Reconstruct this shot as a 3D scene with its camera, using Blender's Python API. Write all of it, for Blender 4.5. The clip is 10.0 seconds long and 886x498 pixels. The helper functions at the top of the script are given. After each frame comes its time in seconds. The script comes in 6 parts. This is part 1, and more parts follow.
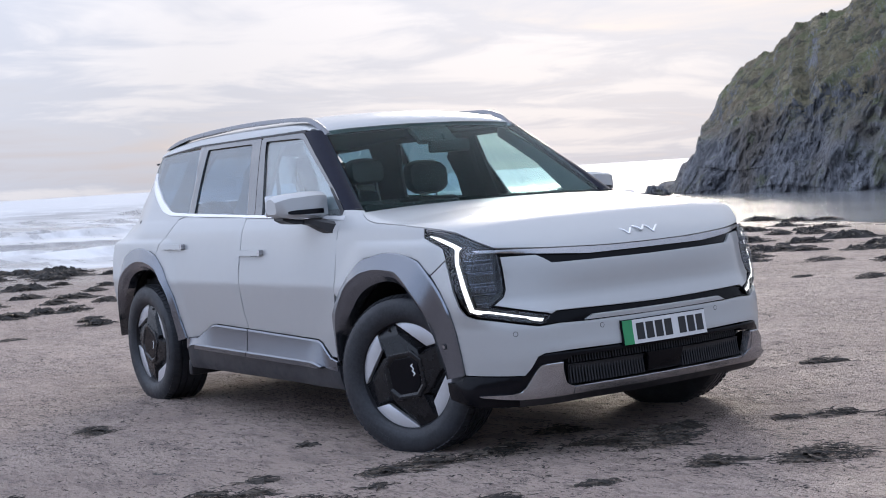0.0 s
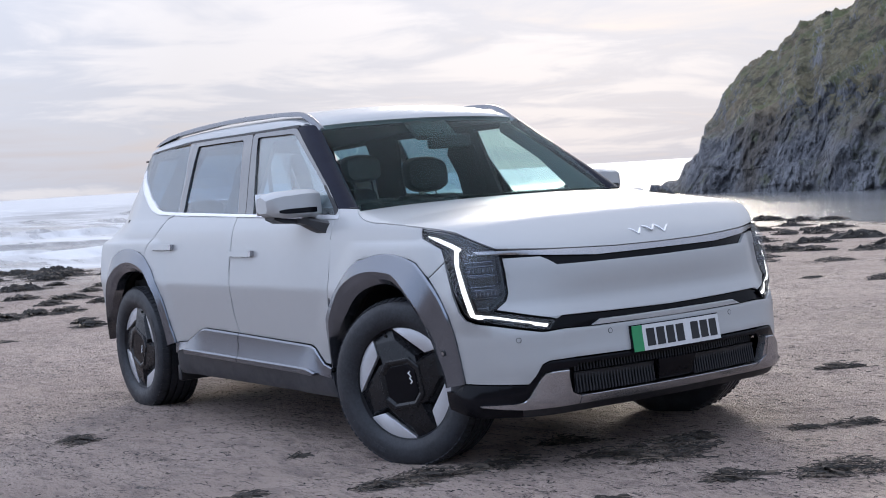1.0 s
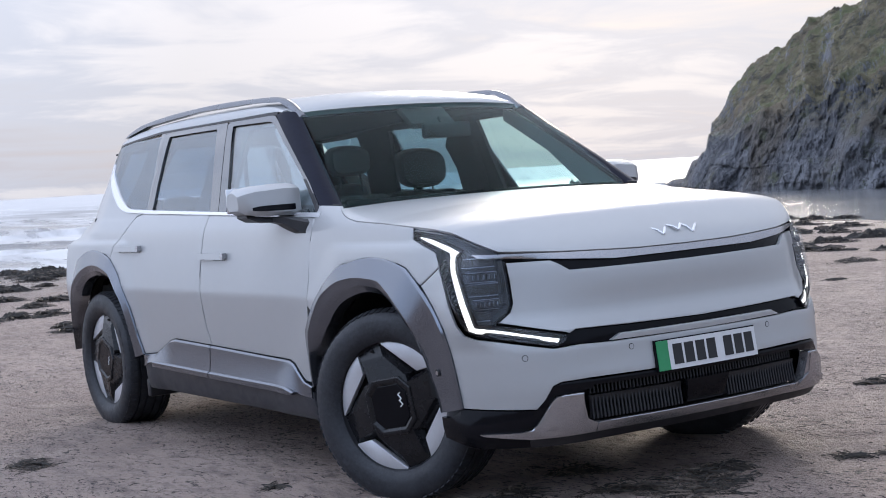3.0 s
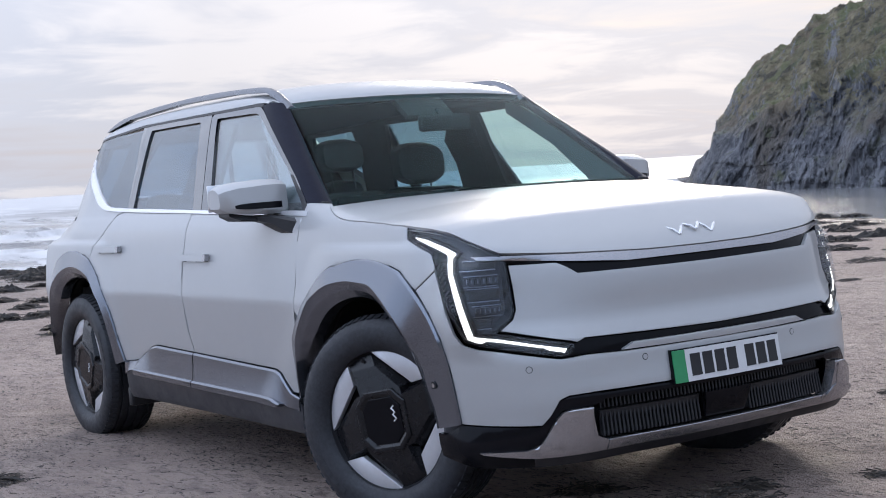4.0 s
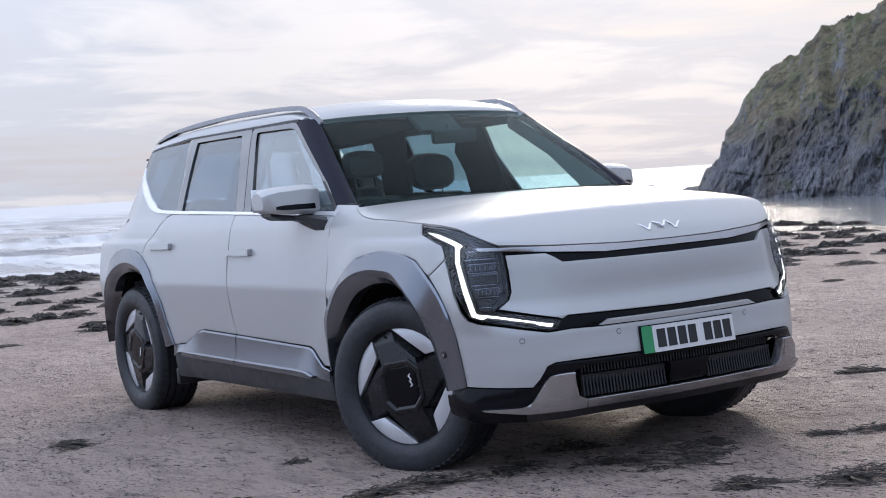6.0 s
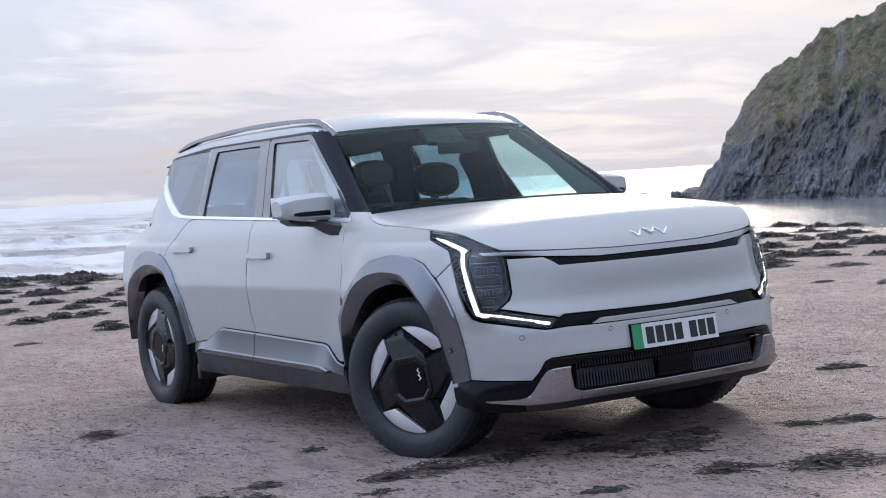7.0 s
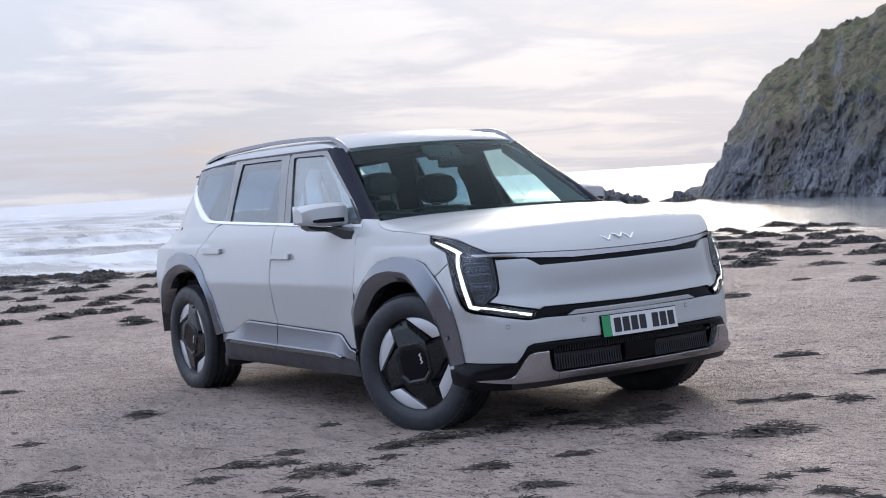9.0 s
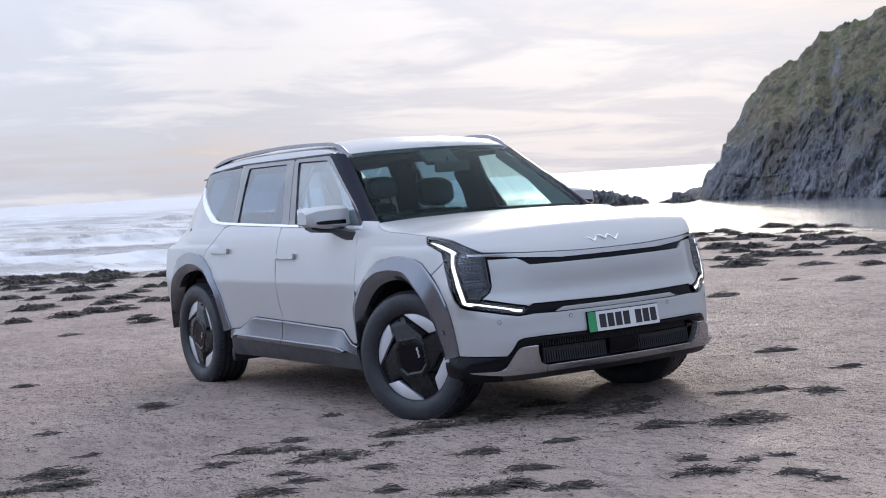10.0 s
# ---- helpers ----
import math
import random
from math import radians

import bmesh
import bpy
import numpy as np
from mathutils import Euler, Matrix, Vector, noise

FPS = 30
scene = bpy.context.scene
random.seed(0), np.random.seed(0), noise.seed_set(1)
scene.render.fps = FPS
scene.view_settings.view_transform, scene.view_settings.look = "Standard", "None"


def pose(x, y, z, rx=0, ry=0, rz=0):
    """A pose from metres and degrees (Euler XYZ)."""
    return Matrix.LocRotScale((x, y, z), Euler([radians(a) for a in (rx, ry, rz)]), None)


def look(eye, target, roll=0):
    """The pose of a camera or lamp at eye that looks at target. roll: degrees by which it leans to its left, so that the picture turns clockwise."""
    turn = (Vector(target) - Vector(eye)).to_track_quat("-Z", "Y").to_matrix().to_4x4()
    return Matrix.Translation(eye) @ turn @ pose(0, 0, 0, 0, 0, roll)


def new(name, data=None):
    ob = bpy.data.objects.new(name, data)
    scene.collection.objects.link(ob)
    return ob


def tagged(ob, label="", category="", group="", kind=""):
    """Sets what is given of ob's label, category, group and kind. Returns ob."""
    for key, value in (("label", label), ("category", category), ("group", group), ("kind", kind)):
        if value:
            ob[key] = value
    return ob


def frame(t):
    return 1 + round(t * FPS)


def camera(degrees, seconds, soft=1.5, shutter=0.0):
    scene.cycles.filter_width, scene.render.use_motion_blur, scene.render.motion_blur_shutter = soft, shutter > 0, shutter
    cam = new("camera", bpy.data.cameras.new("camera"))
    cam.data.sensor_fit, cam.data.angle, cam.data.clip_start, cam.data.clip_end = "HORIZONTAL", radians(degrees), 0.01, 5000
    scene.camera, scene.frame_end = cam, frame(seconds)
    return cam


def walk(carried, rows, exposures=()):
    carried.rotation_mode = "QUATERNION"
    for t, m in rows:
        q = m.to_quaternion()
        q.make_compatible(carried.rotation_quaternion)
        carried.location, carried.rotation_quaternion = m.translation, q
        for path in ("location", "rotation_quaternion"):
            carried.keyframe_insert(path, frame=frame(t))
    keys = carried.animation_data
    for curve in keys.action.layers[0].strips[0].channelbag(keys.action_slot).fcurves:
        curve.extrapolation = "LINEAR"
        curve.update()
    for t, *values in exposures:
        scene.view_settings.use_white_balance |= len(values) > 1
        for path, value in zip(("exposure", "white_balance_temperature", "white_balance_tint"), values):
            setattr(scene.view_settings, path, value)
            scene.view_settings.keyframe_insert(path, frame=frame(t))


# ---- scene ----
cam = camera(34.06, 10.0, soft=0.95)
cam.data.dof.use_dof, cam.data.dof.focus_distance, cam.data.dof.aperture_fstop = True, 6.4, 10.0
PATH = [
    (0, (5.977, -4.666, 1.341), (1.831, -1.884, 1.080), -3.61),
    (0.5, (5.825, -4.544, 1.339), (1.673, -1.770, 1.073), -3.62),
    (1, (5.678, -4.446, 1.327), (1.527, -1.671, 1.065), -3.59),
    (1.5, (5.542, -4.334, 1.324), (1.386, -1.567, 1.061), -3.62),
    (2, (5.384, -4.223, 1.312), (1.227, -1.457, 1.049), -3.63),
    (2.5, (5.225, -4.112, 1.299), (1.067, -1.348, 1.036), -3.60),
    (4, (4.611, -3.660, 1.277), (0.446, -0.907, 1.009), -3.63),
    (4.1, (4.794, -3.748, 1.234), (0.616, -1.014, 0.995), -3.60),
    (4.5, (4.941, -3.846, 1.237), (0.760, -1.115, 0.999), -3.61),
    (5, (5.125, -3.969, 1.240), (0.940, -1.242, 1.003), -3.60),
    (5.5, (5.303, -4.089, 1.248), (1.115, -1.368, 1.013), -3.62),
    (7, (5.932, -4.531, 1.311), (1.737, -1.819, 1.077), -3.57),
    (7.5, (6.163, -4.682, 1.333), (1.965, -1.977, 1.096), -3.65),
    (8, (6.408, -4.846, 1.351), (2.207, -2.145, 1.114), -3.59),
    (8.5, (6.662, -4.992, 1.371), (2.459, -2.293, 1.133), -3.60),
    (9, (6.921, -5.112, 1.385), (2.714, -2.421, 1.146), -3.62),
    (9.5, (7.136, -5.225, 1.392), (2.927, -2.536, 1.154), -3.58),
    (10, (7.363, -5.356, 1.406), (3.153, -2.669, 1.169), -3.56),
]
walk(cam, [(t, look(eye, target, roll)) for t, eye, target, roll in PATH])

# ---- sky and sun ----
SUN_AZ, SUN_EL = 139.0, 17.0      # degrees, anticlockwise from +x, and above the horizon
world = bpy.data.worlds.new("sky")
scene.world = world
world.use_nodes = True


def build_sky(nt):
    n, l = nt.nodes, nt.links
    n.clear()
    out = n.new("ShaderNodeOutputWorld")
    bg = n.new("ShaderNodeBackground")
    bg.inputs["Strength"].default_value = 1.0
    l.new(bg.outputs[0], out.inputs["Surface"])
    sky = n.new("ShaderNodeTexSky")
    sky.sky_type = "NISHITA"
    sky.sun_disc = False
    sky.sun_elevation = radians(SUN_EL)
    sky.sun_rotation = radians(90 - SUN_AZ)
    sky.air_density, sky.dust_density = 1.0, 2.0
    dim = n.new("ShaderNodeVectorMath")
    dim.operation = "SCALE"
    dim.inputs["Scale"].default_value = 0.1
    l.new(sky.outputs[0], dim.inputs[0])
    # cloud deck: the way is met with a high flat layer, so that clouds lie in long bands near the horizon
    co = n.new("ShaderNodeTexCoord")
    sep = n.new("ShaderNodeSeparateXYZ")
    l.new(co.outputs["Generated"], sep.inputs[0])

    def math_node(op, a, b=None, clamp=False):
        m = n.new("ShaderNodeMath")
        m.operation, m.use_clamp = op, clamp
        for k, v in enumerate((a, b)):
            if v is None:
                continue
            if isinstance(v, (int, float)):
                m.inputs[k].default_value = v
            else:
                l.new(v, m.inputs[k])
        return m.outputs[0]

    up = math_node("MAXIMUM", sep.outputs["Z"], 0.0)
    den = math_node("ADD", up, 0.09)
    px = math_node("DIVIDE", sep.outputs["X"], den)
    py = math_node("DIVIDE", sep.outputs["Y"], den)
    comb = n.new("ShaderNodeCombineXYZ")
    l.new(px, comb.inputs[0])
    l.new(py, comb.inputs[1])
    turn = n.new("ShaderNodeMapping")
    turn.inputs["Rotation"].default_value = (0, 0, radians(35.0))
    turn.inputs["Scale"].default_value = (1.0, 0.8, 1.0)
    turn.inputs["Location"].default_value = (3.1, 1.7, 0.0)
    l.new(comb.outputs[0], turn.inputs[0])

    def noise_node(scale, detail, rough, distort=0.0):
        t = n.new("ShaderNodeTexNoise")
        t.inputs["Scale"].default_value, t.inputs["Detail"].default_value = scale, detail
        t.inputs["Roughness"].default_value, t.inputs["Distortion"].default_value = rough, distort
        l.new(turn.outputs[0], t.inputs["Vector"])
        return t.outputs["Fac"]

    def ramp(v, *stops):
        r = n.new("ShaderNodeValToRGB")
        r.color_ramp.interpolation = "EASE"
        while len(r.color_ramp.elements) < len(stops):
            r.color_ramp.elements.new(0.5)
        for e, (p, c) in zip(r.color_ramp.elements, stops):
            e.position, e.color = p, (*c, 1)
        l.new(v, r.inputs[0])
        return r.outputs[0]

    def mix(f, a, b):
        m = n.new("ShaderNodeMix")
        m.data_type = "RGBA"
        if isinstance(f, (int, float)):
            m.inputs["Factor"].default_value = f
        else:
            l.new(f, m.inputs["Factor"])
        for k, v in (("A", a), ("B", b)):
            s = [i for i in m.inputs if i.name == k and i.type == "RGBA"][0]
            if isinstance(v, tuple):
                s.default_value = (*v, 1)
            else:
                l.new(v, s)
        return [o for o in m.outputs if o.type == "RGBA"][0]

    big = noise_node(0.32, 5.0, 0.55, 0.6)
    fine = noise_node(1.15, 6.0, 0.6, 0.8)
    both = math_node("ADD", math_node("MULTIPLY", big, 0.62), math_node("MULTIPLY", fine, 0.38))
    cloud = ramp(both, (0.37, (0.55, 0.60, 0.76)), (0.5, (0.69, 0.735, 0.875)), (0.60, (0.95, 0.945, 1.02)))
    # the deck is brightest round the hidden sun
    sun_way = (math.cos(radians(SUN_EL)) * math.cos(radians(SUN_AZ)), math.cos(radians(SUN_EL)) * math.sin(radians(SUN_AZ)), math.sin(radians(SUN_EL)))
    dot = n.new("ShaderNodeVectorMath")
    dot.operation = "DOT_PRODUCT"
    dot.inputs[1].default_value = sun_way
    l.new(co.outputs["Generated"], dot.inputs[0])
    near = math_node("POWER", math_node("MAXIMUM", dot.outputs["Value"], 0.0), 9.0)
    # an overcast deck is brightest overhead
    high = math_node("ADD", math_node("MULTIPLY", up, 1.15), 0.83)
    # broad brighter lobe out of view, added to light the car's right flank
    flank_glow_way = n.new("ShaderNodeVectorMath")
    flank_glow_way.operation = "DOT_PRODUCT"
    flank_glow_way.inputs[1].default_value = (-0.54, -0.78, 0.32)
    l.new(co.outputs["Generated"], flank_glow_way.inputs[0])
    away = math_node("MAXIMUM", math_node("ADD", math_node("MULTIPLY", flank_glow_way.outputs["Value"], 1.25), -0.25), 0.0)
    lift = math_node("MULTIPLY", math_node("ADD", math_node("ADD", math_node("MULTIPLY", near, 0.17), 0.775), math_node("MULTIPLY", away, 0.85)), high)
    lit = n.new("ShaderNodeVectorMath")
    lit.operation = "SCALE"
    # the deck turns bluer away from the sun
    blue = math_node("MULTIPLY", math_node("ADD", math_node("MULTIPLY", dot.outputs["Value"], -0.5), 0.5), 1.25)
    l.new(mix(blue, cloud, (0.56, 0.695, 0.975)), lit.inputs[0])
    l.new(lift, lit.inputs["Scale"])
    # thin where the clouds are darkest, so that blue haze shows
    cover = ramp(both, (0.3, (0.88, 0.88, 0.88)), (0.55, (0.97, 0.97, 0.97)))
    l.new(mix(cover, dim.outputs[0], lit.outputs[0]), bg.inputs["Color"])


build_sky(world.node_tree)
sun = new("sun", bpy.data.lights.new("sun", "SUN"))
sun.data.energy, sun.data.angle, sun.data.color = 1.25, radians(13), (1.0, 0.90, 0.78)
sun.matrix_world = look((0, 0, 30), (-math.cos(radians(SUN_AZ)), -math.sin(radians(SUN_AZ)), 30 - math.tan(radians(SUN_EL))))
scene.view_settings.exposure = 0.12


# ---- materials ----
MATS = {}


def mat(name, colour, rough=0.5, metal=0.0, vary=0.0, vary_scale=4.0, bump=0.0, bump_scale=40.0, colour2=None, coat=0.0, spec=0.5, coords="Object", stretch=(1, 1, 1),
        rough_vary=0.0, alpha=1.0, transmission=0.0, ior=1.45, random_vary=0.0):
    """A principled material with two scales of colour variation, a varied gloss and a fine relief."""
    m = bpy.data.materials.new(name)
    m.use_nodes = True
    n, l = m.node_tree.nodes, m.node_tree.links
    b = n["Principled BSDF"]
    b.inputs["Base Color"].default_value = (*colour, 1)
    b.inputs["Roughness"].default_value, b.inputs["Metallic"].default_value = rough, metal
    b.inputs["Coat Weight"].default_value, b.inputs["Specular IOR Level"].default_value = coat, spec
    b.inputs["Coat Roughness"].default_value = 0.04
    b.inputs["Transmission Weight"].default_value, b.inputs["IOR"].default_value = transmission, ior
    co = n.new("ShaderNodeTexCoord")
    mp = n.new("ShaderNodeMapping")
    mp.inputs["Scale"].default_value = stretch
    l.new(co.outputs[coords], mp.inputs[0])

    def tex(scale, detail=6.0, rough_=0.6):
        t = n.new("ShaderNodeTexNoise")
        t.inputs["Scale"].default_value, t.inputs["Detail"].default_value, t.inputs["Roughness"].default_value = scale, detail, rough_
        l.new(mp.outputs[0], t.inputs["Vector"])
        return t.outputs["Fac"]
    if vary or colour2:
        c2 = colour2 or tuple(v * (1 - vary) for v in colour)
        a, f = tex(vary_scale), tex(vary_scale * 9, 4.0)
        add = n.new("ShaderNodeMath")
        add.operation = "MULTIPLY_ADD"
        add.inputs[1].default_value = 0.45
        l.new(f, add.inputs[0])
        sc = n.new("ShaderNodeMath")
        sc.operation = "MULTIPLY"
        sc.inputs[1].default_value = 0.55
        l.new(a, sc.inputs[0])
        l.new(sc.outputs[0], add.inputs[2])
        r = n.new("ShaderNodeValToRGB")
        r.color_ramp.elements[0].position, r.color_ramp.elements[1].position = 0.38, 0.62
        r.color_ramp.elements[0].color, r.color_ramp.elements[1].color = (*c2, 1), (*colour, 1)
        l.new(add.outputs[0], r.inputs[0])
        l.new(r.outputs[0], b.inputs["Base Color"])
    if rough_vary:
        t = tex(vary_scale * 2.5)
        mr = n.new("ShaderNodeMapRange")
        mr.inputs["To Min"].default_value, mr.inputs["To Max"].default_value = max(rough - rough_vary, 0.0), min(rough + rough_vary, 1.0)
        mr.inputs["From Min"].default_value, mr.inputs["From Max"].default_value = 0.3, 0.7
        l.new(t, mr.inputs["Value"])
        l.new(mr.outputs[0], b.inputs["Roughness"])
    if bump:
        t = tex(bump_scale)
        bp = n.new("ShaderNodeBump")
        bp.inputs["Strength"].default_value, bp.inputs["Distance"].default_value = 1.0, bump
        l.new(t, bp.inputs["Height"])
        l.new(bp.outputs[0], b.inputs["Normal"])
    MATS[name] = m
    return m


def node_mix(n, l, f, a, b):
    m = n.new("ShaderNodeMix")
    m.data_type = "RGBA"
    if isinstance(f, (int, float)):
        m.inputs[0].default_value = f
    else:
        l.new(f, m.inputs[0])
    for k, v in ((6, a), (7, b)):
        if isinstance(v, tuple):
            m.inputs[k].default_value = (*v, 1)
        else:
            l.new(v, m.inputs[k])
    return m.outputs[2]


def node_noise(n, l, vec, scale, detail=6.0, rough=0.6, distort=0.0):
    t = n.new("ShaderNodeTexNoise")
    t.inputs["Scale"].default_value, t.inputs["Detail"].default_value = scale, detail
    t.inputs["Roughness"].default_value, t.inputs["Distortion"].default_value = rough, distort
    l.new(vec, t.inputs["Vector"])
    return t.outputs["Fac"]


def node_map(n, l, v, lo, hi, a=0.0, b=1.0):
    m = n.new("ShaderNodeMapRange")
    m.interpolation_type = "SMOOTHSTEP"
    m.inputs["From Min"].default_value, m.inputs["From Max"].default_value = lo, hi
    m.inputs["To Min"].default_value, m.inputs["To Max"].default_value = a, b
    l.new(v, m.inputs["Value"])
    return m.outputs["Result"]


def node_math(n, l, op, a, b):
    m = n.new("ShaderNodeMath")
    m.operation = op
    for k, v in enumerate((a, b)):
        if isinstance(v, (int, float)):
            m.inputs[k].default_value = v
        else:
            l.new(v, m.inputs[k])
    return m.outputs[0]


def bump_node(n, l, height, distance, normal=None):
    b = n.new("ShaderNodeBump")
    b.inputs["Distance"].default_value = distance
    l.new(height, b.inputs["Height"])
    if normal is not None:
        l.new(normal, b.inputs["Normal"])
    return b.outputs[0]


def sand_material():
    m = bpy.data.materials.new("wet_sand")
    m.use_nodes = True
    n, l = m.node_tree.nodes, m.node_tree.links
    b = n["Principled BSDF"]
    co = n.new("ShaderNodeTexCoord")
    v = co.outputs["Object"]
    sep = n.new("ShaderNodeSeparateXYZ")
    l.new(v, sep.inputs[0])
    big = node_noise(n, l, v, 0.35, 5.0)
    mid = node_noise(n, l, v, 2.2, 6.0, 0.65)
    lay_ = n.new("ShaderNodeMapping")
    lay_.inputs["Rotation"].default_value = (0, 0, radians(-56))
    lay_.inputs["Scale"].default_value = (0.4, 1.0, 1.0)
    l.new(v, lay_.inputs[0])
    fine = node_noise(n, l, lay_.outputs[0], 30.0, 7.0, 0.7)
    ripple = node_noise(n, l, lay_.outputs[0], 9.0, 5.0, 0.62, 0.7)
    grain = node_noise(n, l, v, 420.0, 2.0, 0.5)
    base = node_mix(n, l, node_map(n, l, big, 0.38, 0.62), (0.354, 0.263, 0.223), (0.494, 0.383, 0.327))
    base = node_mix(n, l, node_map(n, l, mid, 0.42, 0.7, 0.0, 0.6), base, (0.582, 0.468, 0.406))
    # darker streaks paint in the shade of ripples and pits
    base = node_mix(n, l, node_map(n, l, ripple, 0.50, 0.62, 0.0, 0.55), base, (0.196, 0.146, 0.129))
    base = node_mix(n, l, node_map(n, l, fine, 0.52, 0.66, 0.0, 0.75), base, (0.121, 0.093, 0.083))
    base = node_mix(n, l, node_map(n, l, grain, 0.3, 0.7, 0.0, 0.35), base, (0.529, 0.417, 0.358))
    # dark specks: torn weed, grit, and painted shade of small lumps
    speck = node_noise(n, l, lay_.outputs[0], 19.0, 9.0, 0.80, 0.8)
    base = node_mix(n, l, node_map(n, l, speck, 0.58, 0.61, 0.0, 0.9), base, (0.040, 0.032, 0.030))
    fleck = node_noise(n, l, lay_.outputs[0], 62.0, 3.0, 0.6, 0.5)
    strewn = node_map(n, l, node_noise(n, l, lay_.outputs[0], 1.1, 5.0, 0.6), 0.42, 0.58, 0.15, 1.0)
    base = node_mix(n, l, node_math(n, l, "MULTIPLY", strewn, node_map(n, l, fleck, 0.59, 0.61, 0.0, 0.95)), base, (0.036, 0.029, 0.026))
    # pale flecks: lit edges of the lumps, put into the colour
    base = node_mix(n, l, node_map(n, l, fleck, 0.36, 0.30, 0.0, 0.5), base, (0.535, 0.460, 0.407))
    # the swash zone by the water is wet: darker and glossy
    wet = node_map(n, l, sep.outputs["Z"], -0.295, -0.14, 1.0, 0.0)
    base = node_mix(n, l, node_math(n, l, "MULTIPLY", wet, 0.55), base, (0.10, 0.082, 0.072))
    l.new(base, b.inputs["Base Color"])
    damp = node_map(n, l, mid, 0.35, 0.6, 0.62, 0.82)
    l.new(node_math(n, l, "SUBTRACT", damp, node_math(n, l, "MULTIPLY", wet, 0.5)), b.inputs["Roughness"])
    nrm = bump_node(n, l, mid, 0.04)
    nrm = bump_node(n, l, ripple, 0.05, nrm)
    nrm = bump_node(n, l, fine, 0.05, nrm)
    nrm = bump_node(n, l, fleck, 0.026, nrm)
    nrm = bump_node(n, l, grain, 0.0012, nrm)
    l.new(nrm, b.inputs["Normal"])
    b.inputs["Specular IOR Level"].default_value = 0.4
    return m


def sea_material():
    m = bpy.data.materials.new("sea_water")
    m.use_nodes = True
    n, l = m.node_tree.nodes, m.node_tree.links
    b = n["Principled BSDF"]
    co = n.new("ShaderNodeTexCoord")
    mp = n.new("ShaderNodeMapping")
    mp.inputs["Rotation"].default_value = (0, 0, radians(-62))
    mp.inputs["Scale"].default_value = (0.16, 1.0, 1.0)
    l.new(co.outputs["Object"], mp.inputs[0])
    v = mp.outputs[0]
    swell = node_noise(n, l, v, 0.22, 4.0, 0.55)
    chop = node_noise(n, l, v, 2.6, 6.0, 0.62)
    foam = node_noise(n, l, v, 0.34, 8.0, 0.68, 0.8)
    # surf on the open side, smooth water in the lee of the headland
    where = n.new("ShaderNodeSeparateXYZ")
    l.new(co.outputs["Object"], where.inputs[0])
    open_ = node_map(n, l, node_math(n, l, "ADD", where.outputs["Y"], node_math(n, l, "MULTIPLY", where.outputs["X"], 0.55)), -6.0, 6.0, 1.0, 0.06)
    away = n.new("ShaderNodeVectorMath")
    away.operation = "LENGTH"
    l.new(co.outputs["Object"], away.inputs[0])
    # past the headland's lee, foam returns; the sun's far glitter is painted with it
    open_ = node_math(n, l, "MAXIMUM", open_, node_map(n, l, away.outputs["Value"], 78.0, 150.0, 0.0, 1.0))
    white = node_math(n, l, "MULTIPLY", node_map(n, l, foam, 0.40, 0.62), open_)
    # far glitter again: the base colour goes white with distance
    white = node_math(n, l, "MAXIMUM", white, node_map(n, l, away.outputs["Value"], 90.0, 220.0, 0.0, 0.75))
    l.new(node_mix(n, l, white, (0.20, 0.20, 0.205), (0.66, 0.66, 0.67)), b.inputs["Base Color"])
    # wavelets too small to see one by one make the distance rougher
    calm = node_map(n, l, away.outputs["Value"], 60.0, 150.0, 0.13, 0.36)
    l.new(node_math(n, l, "ADD", calm, node_math(n, l, "MULTIPLY", white, 0.35)), b.inputs["Roughness"])
    b.inputs["IOR"].default_value = 1.33
    nrm = bump_node(n, l, swell, 0.04)
    nrm = bump_node(n, l, chop, 0.028, nrm)
    l.new(nrm, b.inputs["Normal"])
    return m


